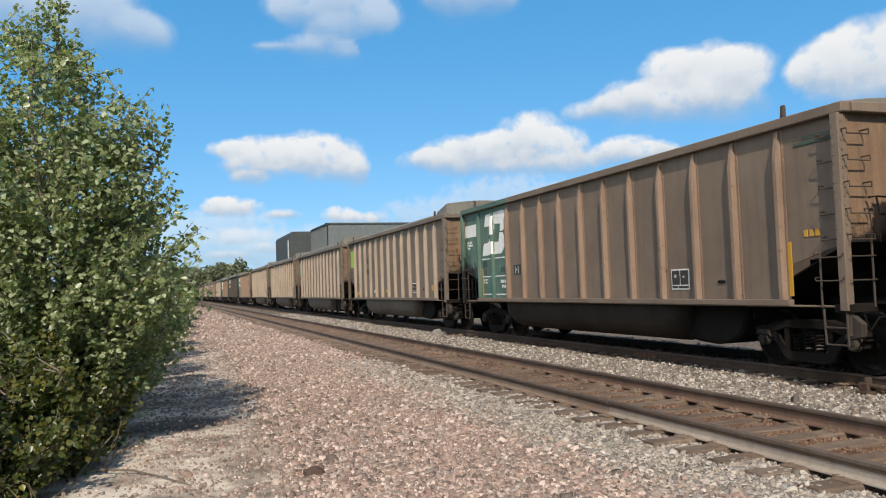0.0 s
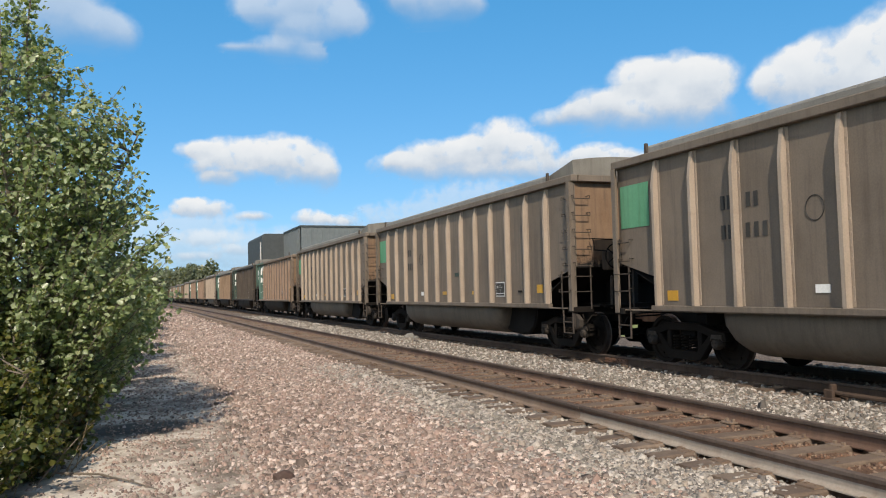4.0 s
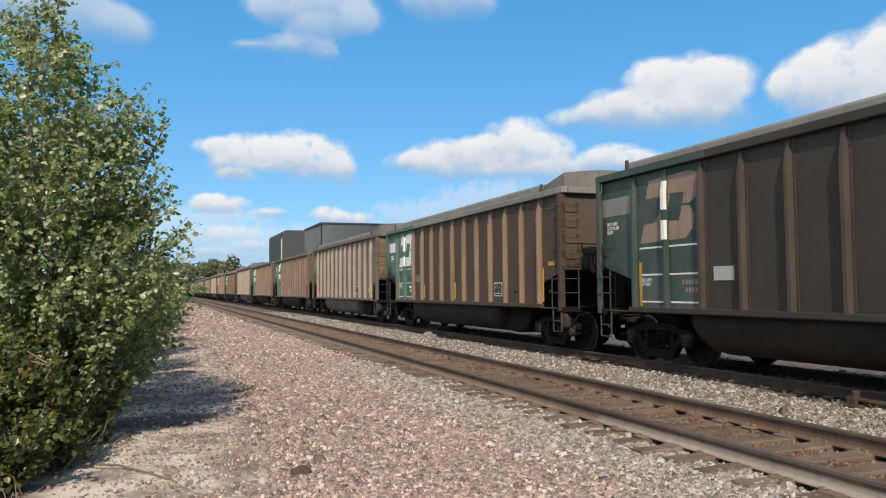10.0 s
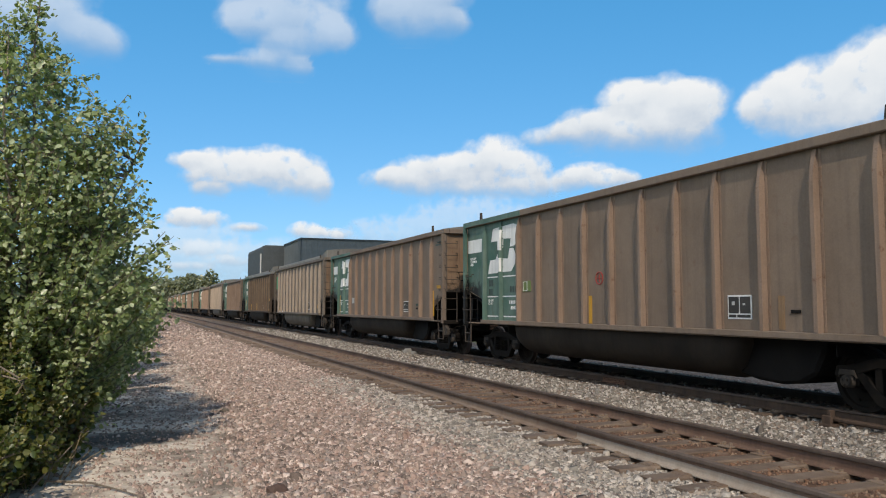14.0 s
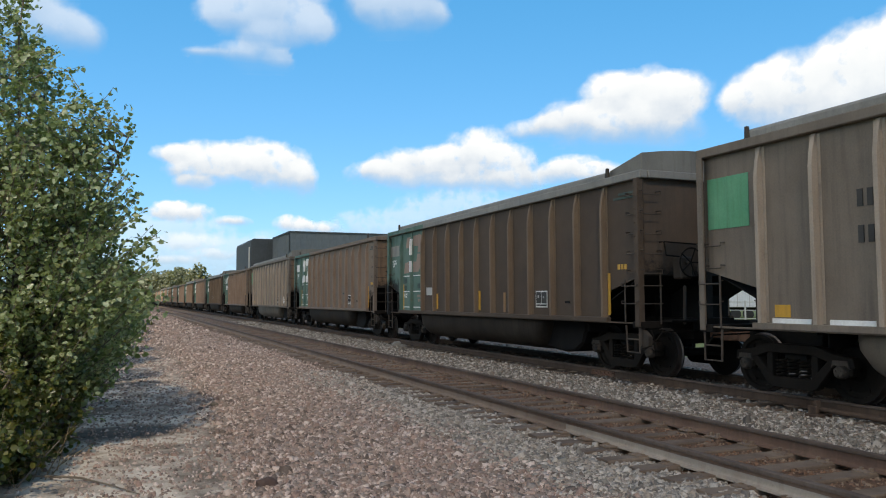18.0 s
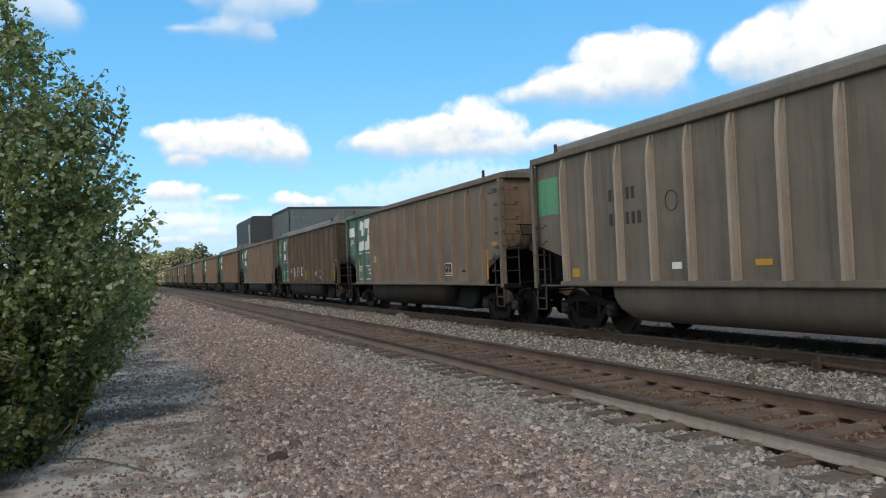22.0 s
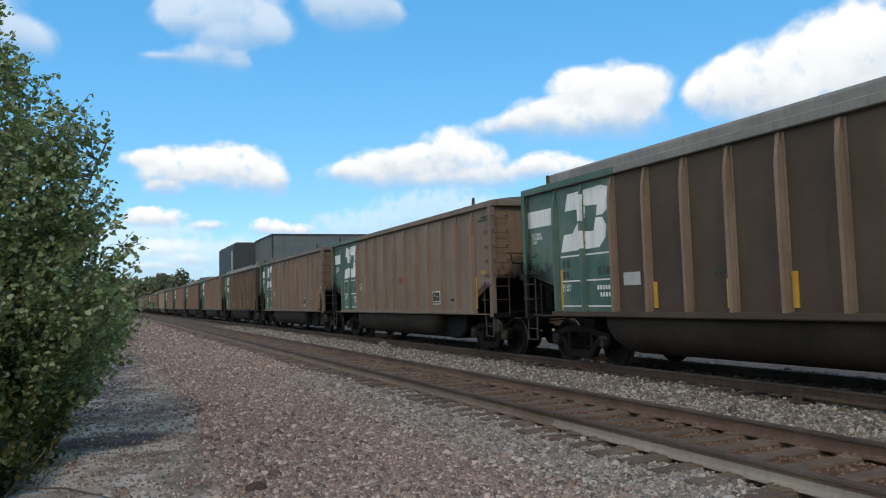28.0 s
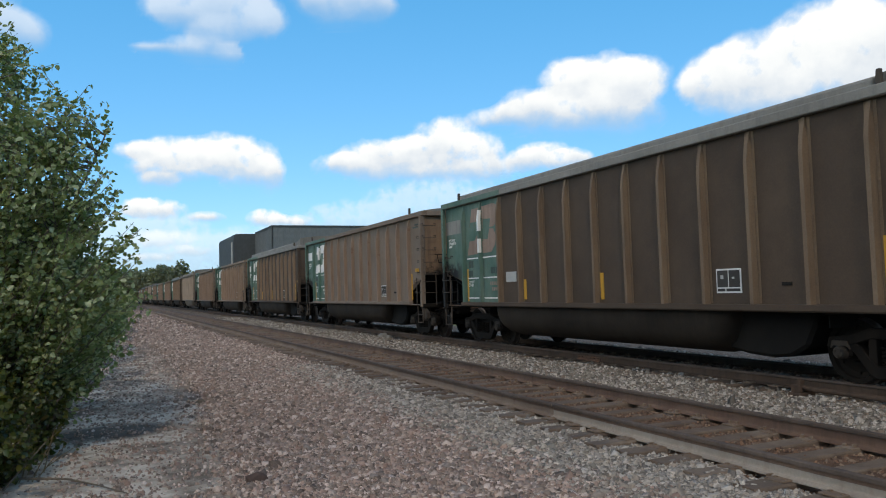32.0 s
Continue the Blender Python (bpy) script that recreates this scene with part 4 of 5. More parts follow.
def marks(car, yellow):
    for y, z0, z1, w in yellow:
        part("reflector", Shape().box(-SIDE - 0.125, -SIDE - 0.10, y - w, y + w, z0, z1) if any(abs(y - r) < 0.05 for r in RIBS) else plate(y - w, y + w, z0, z1, 0.004), YELLOW, car, "yellow reflective marking")
    y = RIBS[2] + 0.55
    part("data_box", plate(y - 0.26, y + 0.26, 1.30, 1.68, 0.002), WHITE, car)
    for y0, y1, z0, z1 in ((-0.235, -0.012, 1.39, 1.655), (0.012, 0.235, 1.39, 1.655), (-0.235, 0.05, 1.325, 1.37), (0.075, 0.235, 1.325, 1.37)):
        part("data_panel", plate(y + y0, y + y1, z0, z1, 0.008), BLACK, car)
    part("data_mark", plate(y + 0.10, y + 0.16, 1.52, 1.58, 0.012), COVER, car)
    part("data_mark", plate(y - 0.13, y - 0.08, 1.52, 1.55, 0.012), COVER, car)
    part("placard", plate(RIBS[1] + 0.35, RIBS[1] + 0.52, 1.40, 1.45, 0.012), SOOT, car)


def patched(car, paint):
    part("paint_patch", Shape().box(PAINT - 0.004, -SIDE + 0.001, RIBS[12] + 0.25, HALF - 0.1, 2.62, 3.45), paint, car, "fresh green paint patch")
    for z, places in ((2.70, (0.32, 0.17, -0.25, -0.41)), (2.22, (0.32, 0.17, -0.22, -0.40, -0.58))):      # two rows of fleet marks, one bar for each sign
        for y in places:
            part("stencil_bar", plate(RIBS[10] + y - 0.042, RIBS[10] + y + 0.042, z, z + 0.23, 0.004), BLACK, car)
    part("stencil_ring", Shape().tube([(PAINT - 0.003, RIBS[8] + 0.5 + 0.16 * math.cos(a), 2.55 + 0.18 * math.sin(a)) for a in (2 * math.pi * i / 24 for i in range(25))], 0.007, 4), BLACK, car)
    marks(car, [(RIBS[12] - 0.35, 1.22, 1.40, 0.14), (RIBS[6] + 0.45, 1.36, 1.46, 0.17), (RIBS[4] + 0.2, 1.36, 1.46, 0.17), (RIBS[0] + 0.42, 1.38, 1.58, 0.14)])
    part("label_plate", plate(RIBS[8] + 0.3, RIBS[8] + 0.55, 1.34, 1.46, 0.004), WHITE, car)


V4 = [(RIBS[0] - 0.115, 1.18, 2.0, 0.035), (RIBS[12] - 0.135, 1.15, 2.0, 0.04)]
V6 = V4 + [(RIBS[9] - 0.14, 1.2, 1.66, 0.05), (RIBS[7] + 0.13, 1.2, 1.66, 0.035), (RIBS[6] - 0.14, 1.2, 1.72, 0.05)]
STYLES = {
    "brown": coal_car("bare", "dusty brown ribbed steel coal car with a green emblem panel, rolling", (BROWN, RIB_BROWN, END_BROWN, BROWN)),
    "tan": coal_car("bare", "dusty tan ribbed coal car with a green emblem panel, rolling", (TAN, RIB_BROWN, END_BROWN, TAN)),
    "dark": coal_car("lidded", "dark brown coal car with tan ribs and a green emblem panel", (DARK, RIB_TAN, END_DARK, LID), True, 0.25),
    "rusty": coal_car("lidded", "dark brown ribbed coal car with a pink-faded emblem on green", (DARK, RIB_DARK, END_DARK, LID), True, 0.18),
    "black": coal_car("lidded", "blackened brown ribbed coal car with a faded green emblem panel", (BLACKISH, RIB_BLACK, END_DARK, BLACKISH), True, 0.20, paint=DULL_GREEN),
    "grey": coal_car("lidded", "grey dusty ribbed coal car with a bright green paint patch", (GREY, RIB_GREY, END_BROWN, GREY), False, 0.20, TALL_EAVE),
    "lime": coal_car("lidded", "grey-brown ribbed coal car with a lime green paint patch", (GREY, RIB_GREY, END_BROWN, GREY), False, 0.12, TALL_EAVE),
}
banner(STYLES["brown"], WHITE, WHITE, V4)
banner(STYLES["tan"], WHITE, WHITE, V4[:1])
banner(STYLES["dark"], WHITE, WHITE, V6)
banner(STYLES["rusty"], PINK, DULL_WHITE, V6)
banner(STYLES["black"], PINK, DULL_WHITE, V6[:2], DULL_GREEN)
patched(STYLES["grey"], PATCH)
patched(STYLES["lime"], LIME)

# ---- the train: car by car, the leading ones first ----
PITCH = 16.18
ORDER = ("grey brown brown lime grey grey grey tan black dark grey tan brown grey rusty brown grey brown rusty brown dark tan brown rusty "
         "brown dark tan brown grey dark brown tan brown grey brown dark brown brown").split()
TRAIN = []


def gone(t):
    """Metres that the train has run after t seconds; it gathers a little speed."""
    return 10.531 * t + 0.000167 * t ** 3 - 0.08


def car_place(k, t):
    return pose(TRAIN_TRACK, 8.01 + HALF + PITCH * k - gone(t), 0)


used = set()
for k, style in enumerate(ORDER, -2):
    first = STYLES[style]
    if style in used:
        car = copy_thing(first, car_place(k, 0))
    else:
        car = first
        car.matrix_basis = car_place(k, 0)
        used.add(style)
    TRAIN.append((k, car))

CAR = dict(TRAIN)


def scrawl(car, strokes, y, z, size, material, label):
    """Hand-painted strokes on a side sheet; each stroke is a run of points, across and up."""
    s = Shape()
    for run in strokes:
        s.tube([(PAINT - 0.004, y - u * size, z + v * size) for u, v in run], 0.014, 5)
    part("scrawl", s, material, car, label)


scrawl(CAR[16], [[(0, 0), (0.02, 1), (0.4, 0.8), (0.45, 0.3), (0, 0)], [(0.7, 0), (0.95, 1), (1.2, 0)], [(0.78, 0.4), (1.12, 0.4)]], RIBS[8] + 0.88, 1.42, 0.5, WHITE, "white brush-painted letters")
scrawl(CAR[16], [[(0, 0), (0, 1), (0.5, 1)], [(0, 0.55), (0.4, 0.55)], [(0.8, 1), (0.82, 0.2), (1.1, 0.05), (1.3, 0.3), (1.3, 0.9)]], RIBS[7] + 0.88, 1.42, 0.5, WHITE, "white brush-painted letters")
scrawl(CAR[16], [[(0, 0), (0, 1)], [(0.5, 1), (0.03, 0.5), (0.55, 0)], [(0.85, 0.8), (1.0, 1.05), (1.2, 0.85), (1.0, 0.5), (1.0, 0.35)], [(1.0, 0.12), (1.0, 0.05)], [(1.5, 1.1), (1.5, 0.4)], [(1.5, 0.15), (1.5, 0.06)]],
       RIBS[6] + 0.92, 1.44, 0.5, WHITE, "white brush-painted letters")
scrawl(CAR[14], [[(0, 0), (0.12, 1)], [(0.45, 0.95), (0.1, 0.5), (0.5, 0.1)], [(0.6, 0.6), (0.95, 0.2)], [(0.95, 0.65), (0.6, 0.15)], [(1.25, 0.1), (1.0, 0.6), (1.1, 0.9), (1.3, 0.7), (1.5, 1.1), (1.65, 0.8), (1.25, 0.1)]],
       RIBS[0] + 0.92, 1.25, 0.42, WHITE, "white brush-painted scribble")
scrawl(CAR[16], [[(0.2, 0), (0.0, 0.25), (0.0, 0.75), (0.2, 1.0), (0.4, 0.75), (0.4, 0.25), (0.2, 0)]], RIBS[3] + 0.6, 1.42, 0.22, WHITE, "small white painted ring")
RED = weathered("red_chalk", (0.32, 0.05, 0.04), (0.4, 0.09, 0.07), amount=0.3)
for k, y in ((20, RIBS[5] + 0.45), (19, RIBS[5] + 0.5), (9, RIBS[6] + 0.5)):
    scrawl(CAR[k], [[(0.5 + 0.5 * math.cos(a), 0.5 + 0.5 * math.sin(a)) for a in (0.6 * i for i in range(12))], [(0.5, 0.2), (0.5, 0.8)], [(0.2, 0.5), (0.8, 0.5)]], y + 0.12, 1.95, 0.26, RED, "faded red painted ring mark")
OLIVE = weathered("olive_tag", (0.14, 0.19, 0.06), (0.18, 0.23, 0.09), amount=0.3)
for k in (5, 9, 15, 19, 20):
    part("tag_plate", plate(RIBS[9] + 0.45, RIBS[9] + 0.85, 1.86, 2.12, 0.003), OLIVE, CAR[k], "olive painted square")
    part("tag_frame", Shape().tube([(PAINT - 0.01, RIBS[9] + y, z) for y, z in ((0.62, 1.88), (0.82, 1.88), (0.82, 2.10), (0.62, 2.10), (0.62, 1.88))], 0.008, 4), WHITE, CAR[k])
for k in (6, 10, 12, 16, 18, 21):
    part("pale_patch", plate(RIBS[10] - 0.75, RIBS[10] - 0.25, 1.62, 1.86, 0.003), COVER, CAR[k], "pale painted rectangle")

# marks that single cars carry
for i in (10, 11):
    part("pale_strip", plate(RIBS[i] + 0.15, RIBS[i] + 0.85, 1.12, 1.2, 0.002), WHITE, CAR[11], "pale scraped strip")
part("dark_label", plate(RIBS[10] - 0.90, RIBS[10] - 0.30, 1.76, 2.03, 0.003), BLACK, CAR[0], "black painted label with pale marks")
for y0, y1, z0, z1 in ((-0.42, -0.40, 1.80, 1.99), (-0.50, -0.46, 1.87, 1.93), (-0.60, -0.57, 1.80, 1.99)):
    part("pale_mark", plate(RIBS[10] + y0, RIBS[10] + y1, z0, z1, 0.007), COVER, CAR[0])
part("tag_plate", plate(RIBS[10] - 0.92, RIBS[10] - 0.20, 1.78, 2.02, 0.003), OLIVE, CAR[7], "olive painted rectangle")
part("reflector", plate(RIBS[7] - 0.22, RIBS[7] - 0.11, 1.14, 1.72, 0.004), YELLOW, CAR[9], "yellow reflective marking")
SMEAR = weathered("faded_orange_smear", (0.27, 0.145, 0.06), (0.25, 0.165, 0.10), amount=0.4)
for k, y in ((19, RIBS[9] + 0.36), (19, RIBS[7] + 0.48), (20, RIBS[9] + 0.30), (20, RIBS[7] + 0.45), (9, RIBS[2] - 0.30), (12, RIBS[4] + 0.4), (15, RIBS[3] + 0.35)):
    part("paint_smear", plate(y - 0.055, y + 0.055, 1.16, 1.66, 0.003), SMEAR, CAR[k], "faded orange paint smear")
for k, y, z, w, h in ((3, RIBS[5] + 0.25, 1.9, 0.40, 0.22), (10, RIBS[1] + 0.15, 1.5, 0.42, 0.16), (13, RIBS[3] + 0.2, 1.72, 0.5, 0.12), (16, RIBS[5] + 0.3, 1.28, 0.3, 0.10), (18, RIBS[7] + 0.2, 1.75, 0.3, 0.10)):
    for i in range(4):                                    # worn stencilled rows that nobody can read any more
        part("stencil_bar", plate(y + w * i / 4, y + w * (i + 0.7) / 4, z, z + h * 0.5, 0.003), FADED, CAR[k])

# ---- bushes: young poplars beside the path ----
def leaf_material(name, a, b, c):
    m, nt, bs = shader(name, 0.34, 0, 0.6)
    geo = nt.nodes.new("ShaderNodeNewGeometry")
    col = ramp(nt, geo.outputs["Random Per Island"], [(0.0, a), (0.5, b), (0.93, c), (1.0, (0.24, 0.22, 0.04))])
    nt.links.new(col, bs.inputs["Base Color"])
    tr = nt.nodes.new("ShaderNodeBsdfTranslucent")
    nt.links.new(blend(nt, 1.0, col, (1.0, 1.0, 0.5), "MULTIPLY"), tr.inputs["Color"])
    mix = nt.nodes.new("ShaderNodeMixShader")
    mix.inputs[0].default_value = 0.5
    nt.links.new(bs.outputs[0], mix.inputs[1])
    nt.links.new(tr.outputs[0], mix.inputs[2])
    nt.links.new(mix.outputs[0], nt.nodes["Material Output"].inputs["Surface"])
    return m


LEAF = leaf_material("poplar_leaf", (0.130, 0.180, 0.070), (0.248, 0.308, 0.136), (0.50, 0.555, 0.36))
# the haze of distance is mixed into these paled leaf colours
FAR_LEAF = leaf_material("hazy_far_leaf", (0.135, 0.158, 0.105), (0.19, 0.212, 0.145), (0.25, 0.268, 0.19))
DRY_LEAF = leaf_material("withered_leaf", (0.16, 0.12, 0.045), (0.26, 0.19, 0.07), (0.36, 0.28, 0.12))
BARK = weathered("grey_brown_bark", (0.13, 0.105, 0.08), (0.2, 0.165, 0.13), amount=0.4)
STRAW = weathered("dry_straw", (0.2, 0.15, 0.085), (0.27, 0.2, 0.12), amount=0.2)


def leaf_mesh(name, spots, size, rng):
    """One small folded leaf at each spot."""
    n = len(spots)
    p = np.array(spots)
    ax = rng.normal(size=(n, 3)) * (1, 1, 0.55) + (0, 0, -0.35)
    ax /= np.linalg.norm(ax, axis=1)[:, None]
    sd = np.cross(ax, rng.normal(size=(n, 3)) + np.array((-0.35, -0.75, 0.7)) * 1.3)    # leaves turn towards the light
    sd /= np.linalg.norm(sd, axis=1)[:, None] + 1e-9
    up = np.cross(sd, ax)
    s = (size * rng.uniform(0.65, 1.3, n))[:, None]
    wide = [(0.0, 0.0, 0.0), (0.22, 0.40, 0.10), (0.62, 0.34, 0.09), (1.0, 0.0, -0.05), (0.62, -0.34, 0.09), (0.22, -0.40, 0.10)]
    v = np.stack([p + ax * s * a + sd * s * b + up * s * c for a, b, c in wide], 1).reshape(-1, 3)
    f = (np.array([(0, 1, 2, 3), (0, 3, 4, 5)])[None] + 6 * np.arange(n)[:, None, None]).reshape(-1)
    me = bpy.data.meshes.new(name)
    me.vertices.add(len(v))
    me.vertices.foreach_set("co", v.ravel())
    me.loops.add(len(f))
    me.loops.foreach_set("vertex_index", f.astype(np.int32))
    me.polygons.add(len(f) // 4)
    me.polygons.foreach_set("loop_start", np.arange(len(f) // 4, dtype=np.int32) * 4)
    me.update(calc_edges=True)
    return me


OUTLINE = [(0, 0.30), (0.05, 0.42), (0.15, 0.60), (0.25, 0.82), (0.37, 1.0), (0.50, 0.97), (0.63, 0.88), (0.80, 0.60), (0.92, 0.29), (1.0, 0.05)]


def poplar(at, height, girth, shoots, seed, size=0.064, spacing=0.0255, label="leafy young poplar bush with several upright stems", leaf=None):
    """Upright stems; shoots that rise from them out to an uneven outline; side twigs; leaves strung along both."""
    rng = np.random.default_rng(seed)
    tree = holder("poplar_bush", label, "bush", (at[0], at[1], lie(*at)), "bushes along the path")
    us, rs = [p[0] for p in OUTLINE], [p[1] for p in OUTLINE]
    turn = rng.uniform(0, 6.28, 3)

    def reach(u, b):
        lump = 1 + 0.12 * math.sin(3 * b + turn[0] + 5 * u) + 0.10 * math.sin(5 * b + turn[1] - 9 * u) + 0.08 * math.sin(14 * u + turn[2] + 2 * b)
        return girth * float(np.interp(u, us, rs)) * lump

    spots, stems, woods = [], [], []

    def leafy(path, bare):
        """Leaves along a run of points; bare is the share of places without one."""
        for p, q in zip(path, path[1:]):
            n = int((q - p).length / spacing + rng.random())
            for j in range(n):
                if rng.random() >= bare:
                    spots.append(tuple(p.lerp(q, (j + rng.random()) / n) + Vector(rng.normal(0, 0.034, 3)) - Vector((0, 0, 0.02))))

    for i in range(6):
        b = 2 * math.pi * (i + rng.uniform(-0.3, 0.3)) / 5
        tall = height if i == 0 else height * rng.uniform(0.55, 0.92)
        lean = 0.05 if i == 0 else reach(tall / height, b) * 0.95 + 0.05
        path = [Vector((math.cos(b) * (0.08 + lean * u ** 1.2) + rng.normal(0, 0.03), math.sin(b) * (0.08 + lean * u ** 1.2) + rng.normal(0, 0.03), tall * u - 0.05)) for u in (k / 9 for k in range(10))]
        woods.append(Shape().tube(path, [0.040 * (1 - 0.85 * k / 9) + 0.004 for k in range(10)], 6))
        stems.append((path, tall))
        top = path[9] + Vector(rng.normal(0, 0.05, 3)) + Vector((0, 0, 0.30))
        leafy([path[6], path[7], path[8], path[9], top], 0.0)
        for j in range(12):                               # short leafy twigs make a plume of each leader
            foot = path[7].lerp(path[9], j / 11)
            leafy([foot, foot + Vector(rng.normal(0, 0.6, 3)).normalized() * rng.uniform(0.08, 0.24) + Vector((0, 0, 0.08))], 0.0)
    weight = (np.interp(np.linspace(0.02, 0.99, 200), us, rs) + 0.06) * np.interp(np.linspace(0.02, 0.99, 200), (0.0, 0.5, 0.8, 1.0), (1.0, 1.0, 0.55, 0.4))
    heights = rng.choice(np.linspace(0.02, 0.99, 200), shoots, p=weight / weight.sum())
    for u in heights:
        b = rng.uniform(0, 2 * math.pi)
        r = reach(u, b) * (rng.uniform(0.35, 0.78) if rng.random() < 0.45 else rng.uniform(0.78, 1.10))
        z = u * height
        tip = Vector((math.cos(b) * r, math.sin(b) * r, max(z, 0.12)))
        k = int(rng.integers(0, 6))
        for _ in range(3):                                # a stem on that side which is tall enough
            path, tall = stems[k]
            if tall > z * 0.85 and path[6].xy.dot(tip.xy) > -0.05:
                break
            k = int(rng.integers(0, 6))
        drop = 0.75 * r * rng.uniform(0.6, 1.2)
        w = min(max((z - drop if u > 0.16 else z + 0.3 * r) / tall, 0.03), 0.97) * 9
        base = path[int(w)].lerp(path[int(w) + 1], w - int(w))
        mid = base.lerp(tip, 0.55) + Vector((0, 0, -0.10 * r + rng.normal(0, 0.04)))
        woods[k].tube([base, mid, tip], [0.010, 0.007, 0.003], 3, caps=False)
        leafy([base.lerp(mid, 0.55), mid], 0.35)
        leafy([mid, tip], 0.0)
        out = (tip - mid).normalized()
        for _ in range(3):
            foot = mid.lerp(tip, rng.uniform(-0.3, 0.8))
            end = foot + (out + Vector(rng.normal(0, 0.65, 3)) + Vector((0, 0, 0.15))).normalized() * rng.uniform(0.14, 0.36) * min(1, 0.4 + r)
            woods[k].tube([foot, end], [0.004, 0.002], 3, caps=False)
            leafy([foot, end], 0.0)
    for wood in woods:
        part("stem", wood, BARK, tree)
    part("leaves", leaf_mesh("leaves", spots, size, rng), leaf or LEAF, tree, "small glossy green leaves")
    return tree


poplar((-1.32, 10.6), 5.75, 1.72, 800, 11)
poplar((-3.0, 9.9), 4.7, 1.5, 260, 13)
poplar((-2.7, 13.4), 4.2, 1.6, 170, 14, 0.08, 0.04)
poplar((-0.95, 14.6), 3.7, 1.2, 300, 12)
poplar((-0.85, 18.6), 3.2, 1.2, 260, 15, 0.075, 0.032)
poplar((-0.65, 23.5), 3.0, 1.25, 240, 16, 0.085, 0.036)
poplar((-0.55, 29.0), 3.0, 1.3, 220, 17, 0.10, 0.042)
poplar((-0.45, 36.0), 3.0, 1.4, 200, 18, 0.12, 0.05)
poplar((-0.1, 45.0), 3.2, 1.5, 180, 19, 0.14, 0.06)
poplar((0.3, 58.0), 3.4, 1.7, 160, 20, 0.17, 0.07)
WEED = leaf_material("dark_weed_leaf", (0.050, 0.074, 0.020), (0.088, 0.115, 0.032), (0.19, 0.18, 0.055))
for x, y, tall, wide, n, seed in ((-1.75, 8.9, 1.7, 0.85, 190, 21), (-2.35, 7.7, 1.9, 0.95, 200, 22), (-1.35, 9.7, 1.5, 0.70, 130, 23), (-2.0, 8.1, 1.2, 0.75, 130, 25), (-1.0, 10.4, 1.1, 0.60, 90, 26), (-1.25, 8.75, 1.0, 0.62, 110, 27), (-1.65, 7.9, 0.9, 0.62, 110, 28)):
    poplar((x, y), tall, wide, n, seed, 0.062, 0.026, "low dark green weedy bush at the foot of taller bushes", WEED)

# dry weeds and a fallen branch at the foot of the bushes
weeds = Shape()
wr = random.Random(5)
for i in range(160):
    x, y = wr.uniform(-2.6, -0.9), wr.uniform(6.6, 10.5)
    z = lie(x, y)
    h = wr.uniform(0.15, 0.6)
    dx, dy = wr.uniform(-0.3, 0.3), wr.uniform(-0.3, 0.3)
    weeds.tube([(x, y, z - 0.02), (x + dx * 0.4, y + dy * 0.4, z + h * 0.7), (x + dx, y + dy, z + h)], [0.005, 0.004, 0.001], 3, caps=False)
thing("dry_weeds", weeds, STRAW, "dry straw-coloured weeds at the foot of the bushes", "weeds", kind="stuff")


twigs = Shape()
for i in range(16):
    x, y = wr.uniform(-1.0, -0.6), wr.uniform(8.9, 9.5)
    z, h, out = lie(x, y), wr.uniform(0.2, 0.5), wr.uniform(0.05, 0.45)
    twigs.tube([(x, y, z), (x + out * 0.55, y + 0.05, z + h * 0.6), (x + out, y + wr.uniform(-0.1, 0.15), z + h)], [0.006, 0.005, 0.002], 4, caps=False)
thing("dry_twigs", twigs, STRAW, "pale bare twigs sticking out under the bushes", "twigs", kind="stuff")
dr = np.random.default_rng(44)
dry = [(-1.25 + dr.normal(0, 0.28), 10.2 + dr.normal(0, 0.25), lie(-1.25, 10.2) + abs(dr.normal(0.45, 0.2))) for i in range(420)]
thing("withered_leaves", leaf_mesh("withered_leaves", dry, 0.09, dr), DRY_LEAF, "yellow-brown withered leaves low in the bushes", "leaves", kind="stuff")


def fallen_branch(path, r, label):
    s = Shape()
    pts = [(x, y, lie(x, y) + z) for x, y, z in path]
    s.tube(pts, [r * (1 - 0.7 * i / (len(pts) - 1)) for i in range(len(pts))], 6)
    return thing("fallen_branch", s, BARK, label, "branch")


fallen_branch([(-1.2, 8.9, 0.03), (-0.75, 8.85, 0.05), (-0.35, 8.7, 0.04), (-0.05, 8.3, 0.03), (0.2, 7.95, 0.01)], 0.018, "thin bare fallen branch lying on sand")
fallen_branch([(-0.9, 8.6, 0.01), (-0.75, 8.7, 0.18), (-0.55, 8.85, 0.40)], 0.012, "thin bare broken branch sticking up from sand")
fallen_branch([(-1.1, 8.5, 0.01), (-1.0, 8.6, 0.2), (-0.93, 8.75, 0.38)], 0.010, "thin bare broken twig sticking up from sand")


def rock(at, size, material, label, seed):
    bm = bmesh.new()
    bmesh.ops.create_icosphere(bm, subdivisions=2, radius=size)
    for v in bm.verts:
        v.co = Vector((v.co.x * 1.1, v.co.y * 0.8, v.co.z * 0.75)) * (1 + 0.3 * noise.noise(v.co / size * 1.3 + Vector((seed, 0, 0))))
    me = bpy.data.meshes.new("rock")
    bm.to_mesh(me)
    bm.free()
    return thing("rock", me, material, label, "rock", (at[0], at[1], lie(*at) + size * 0.35), group="rocks")


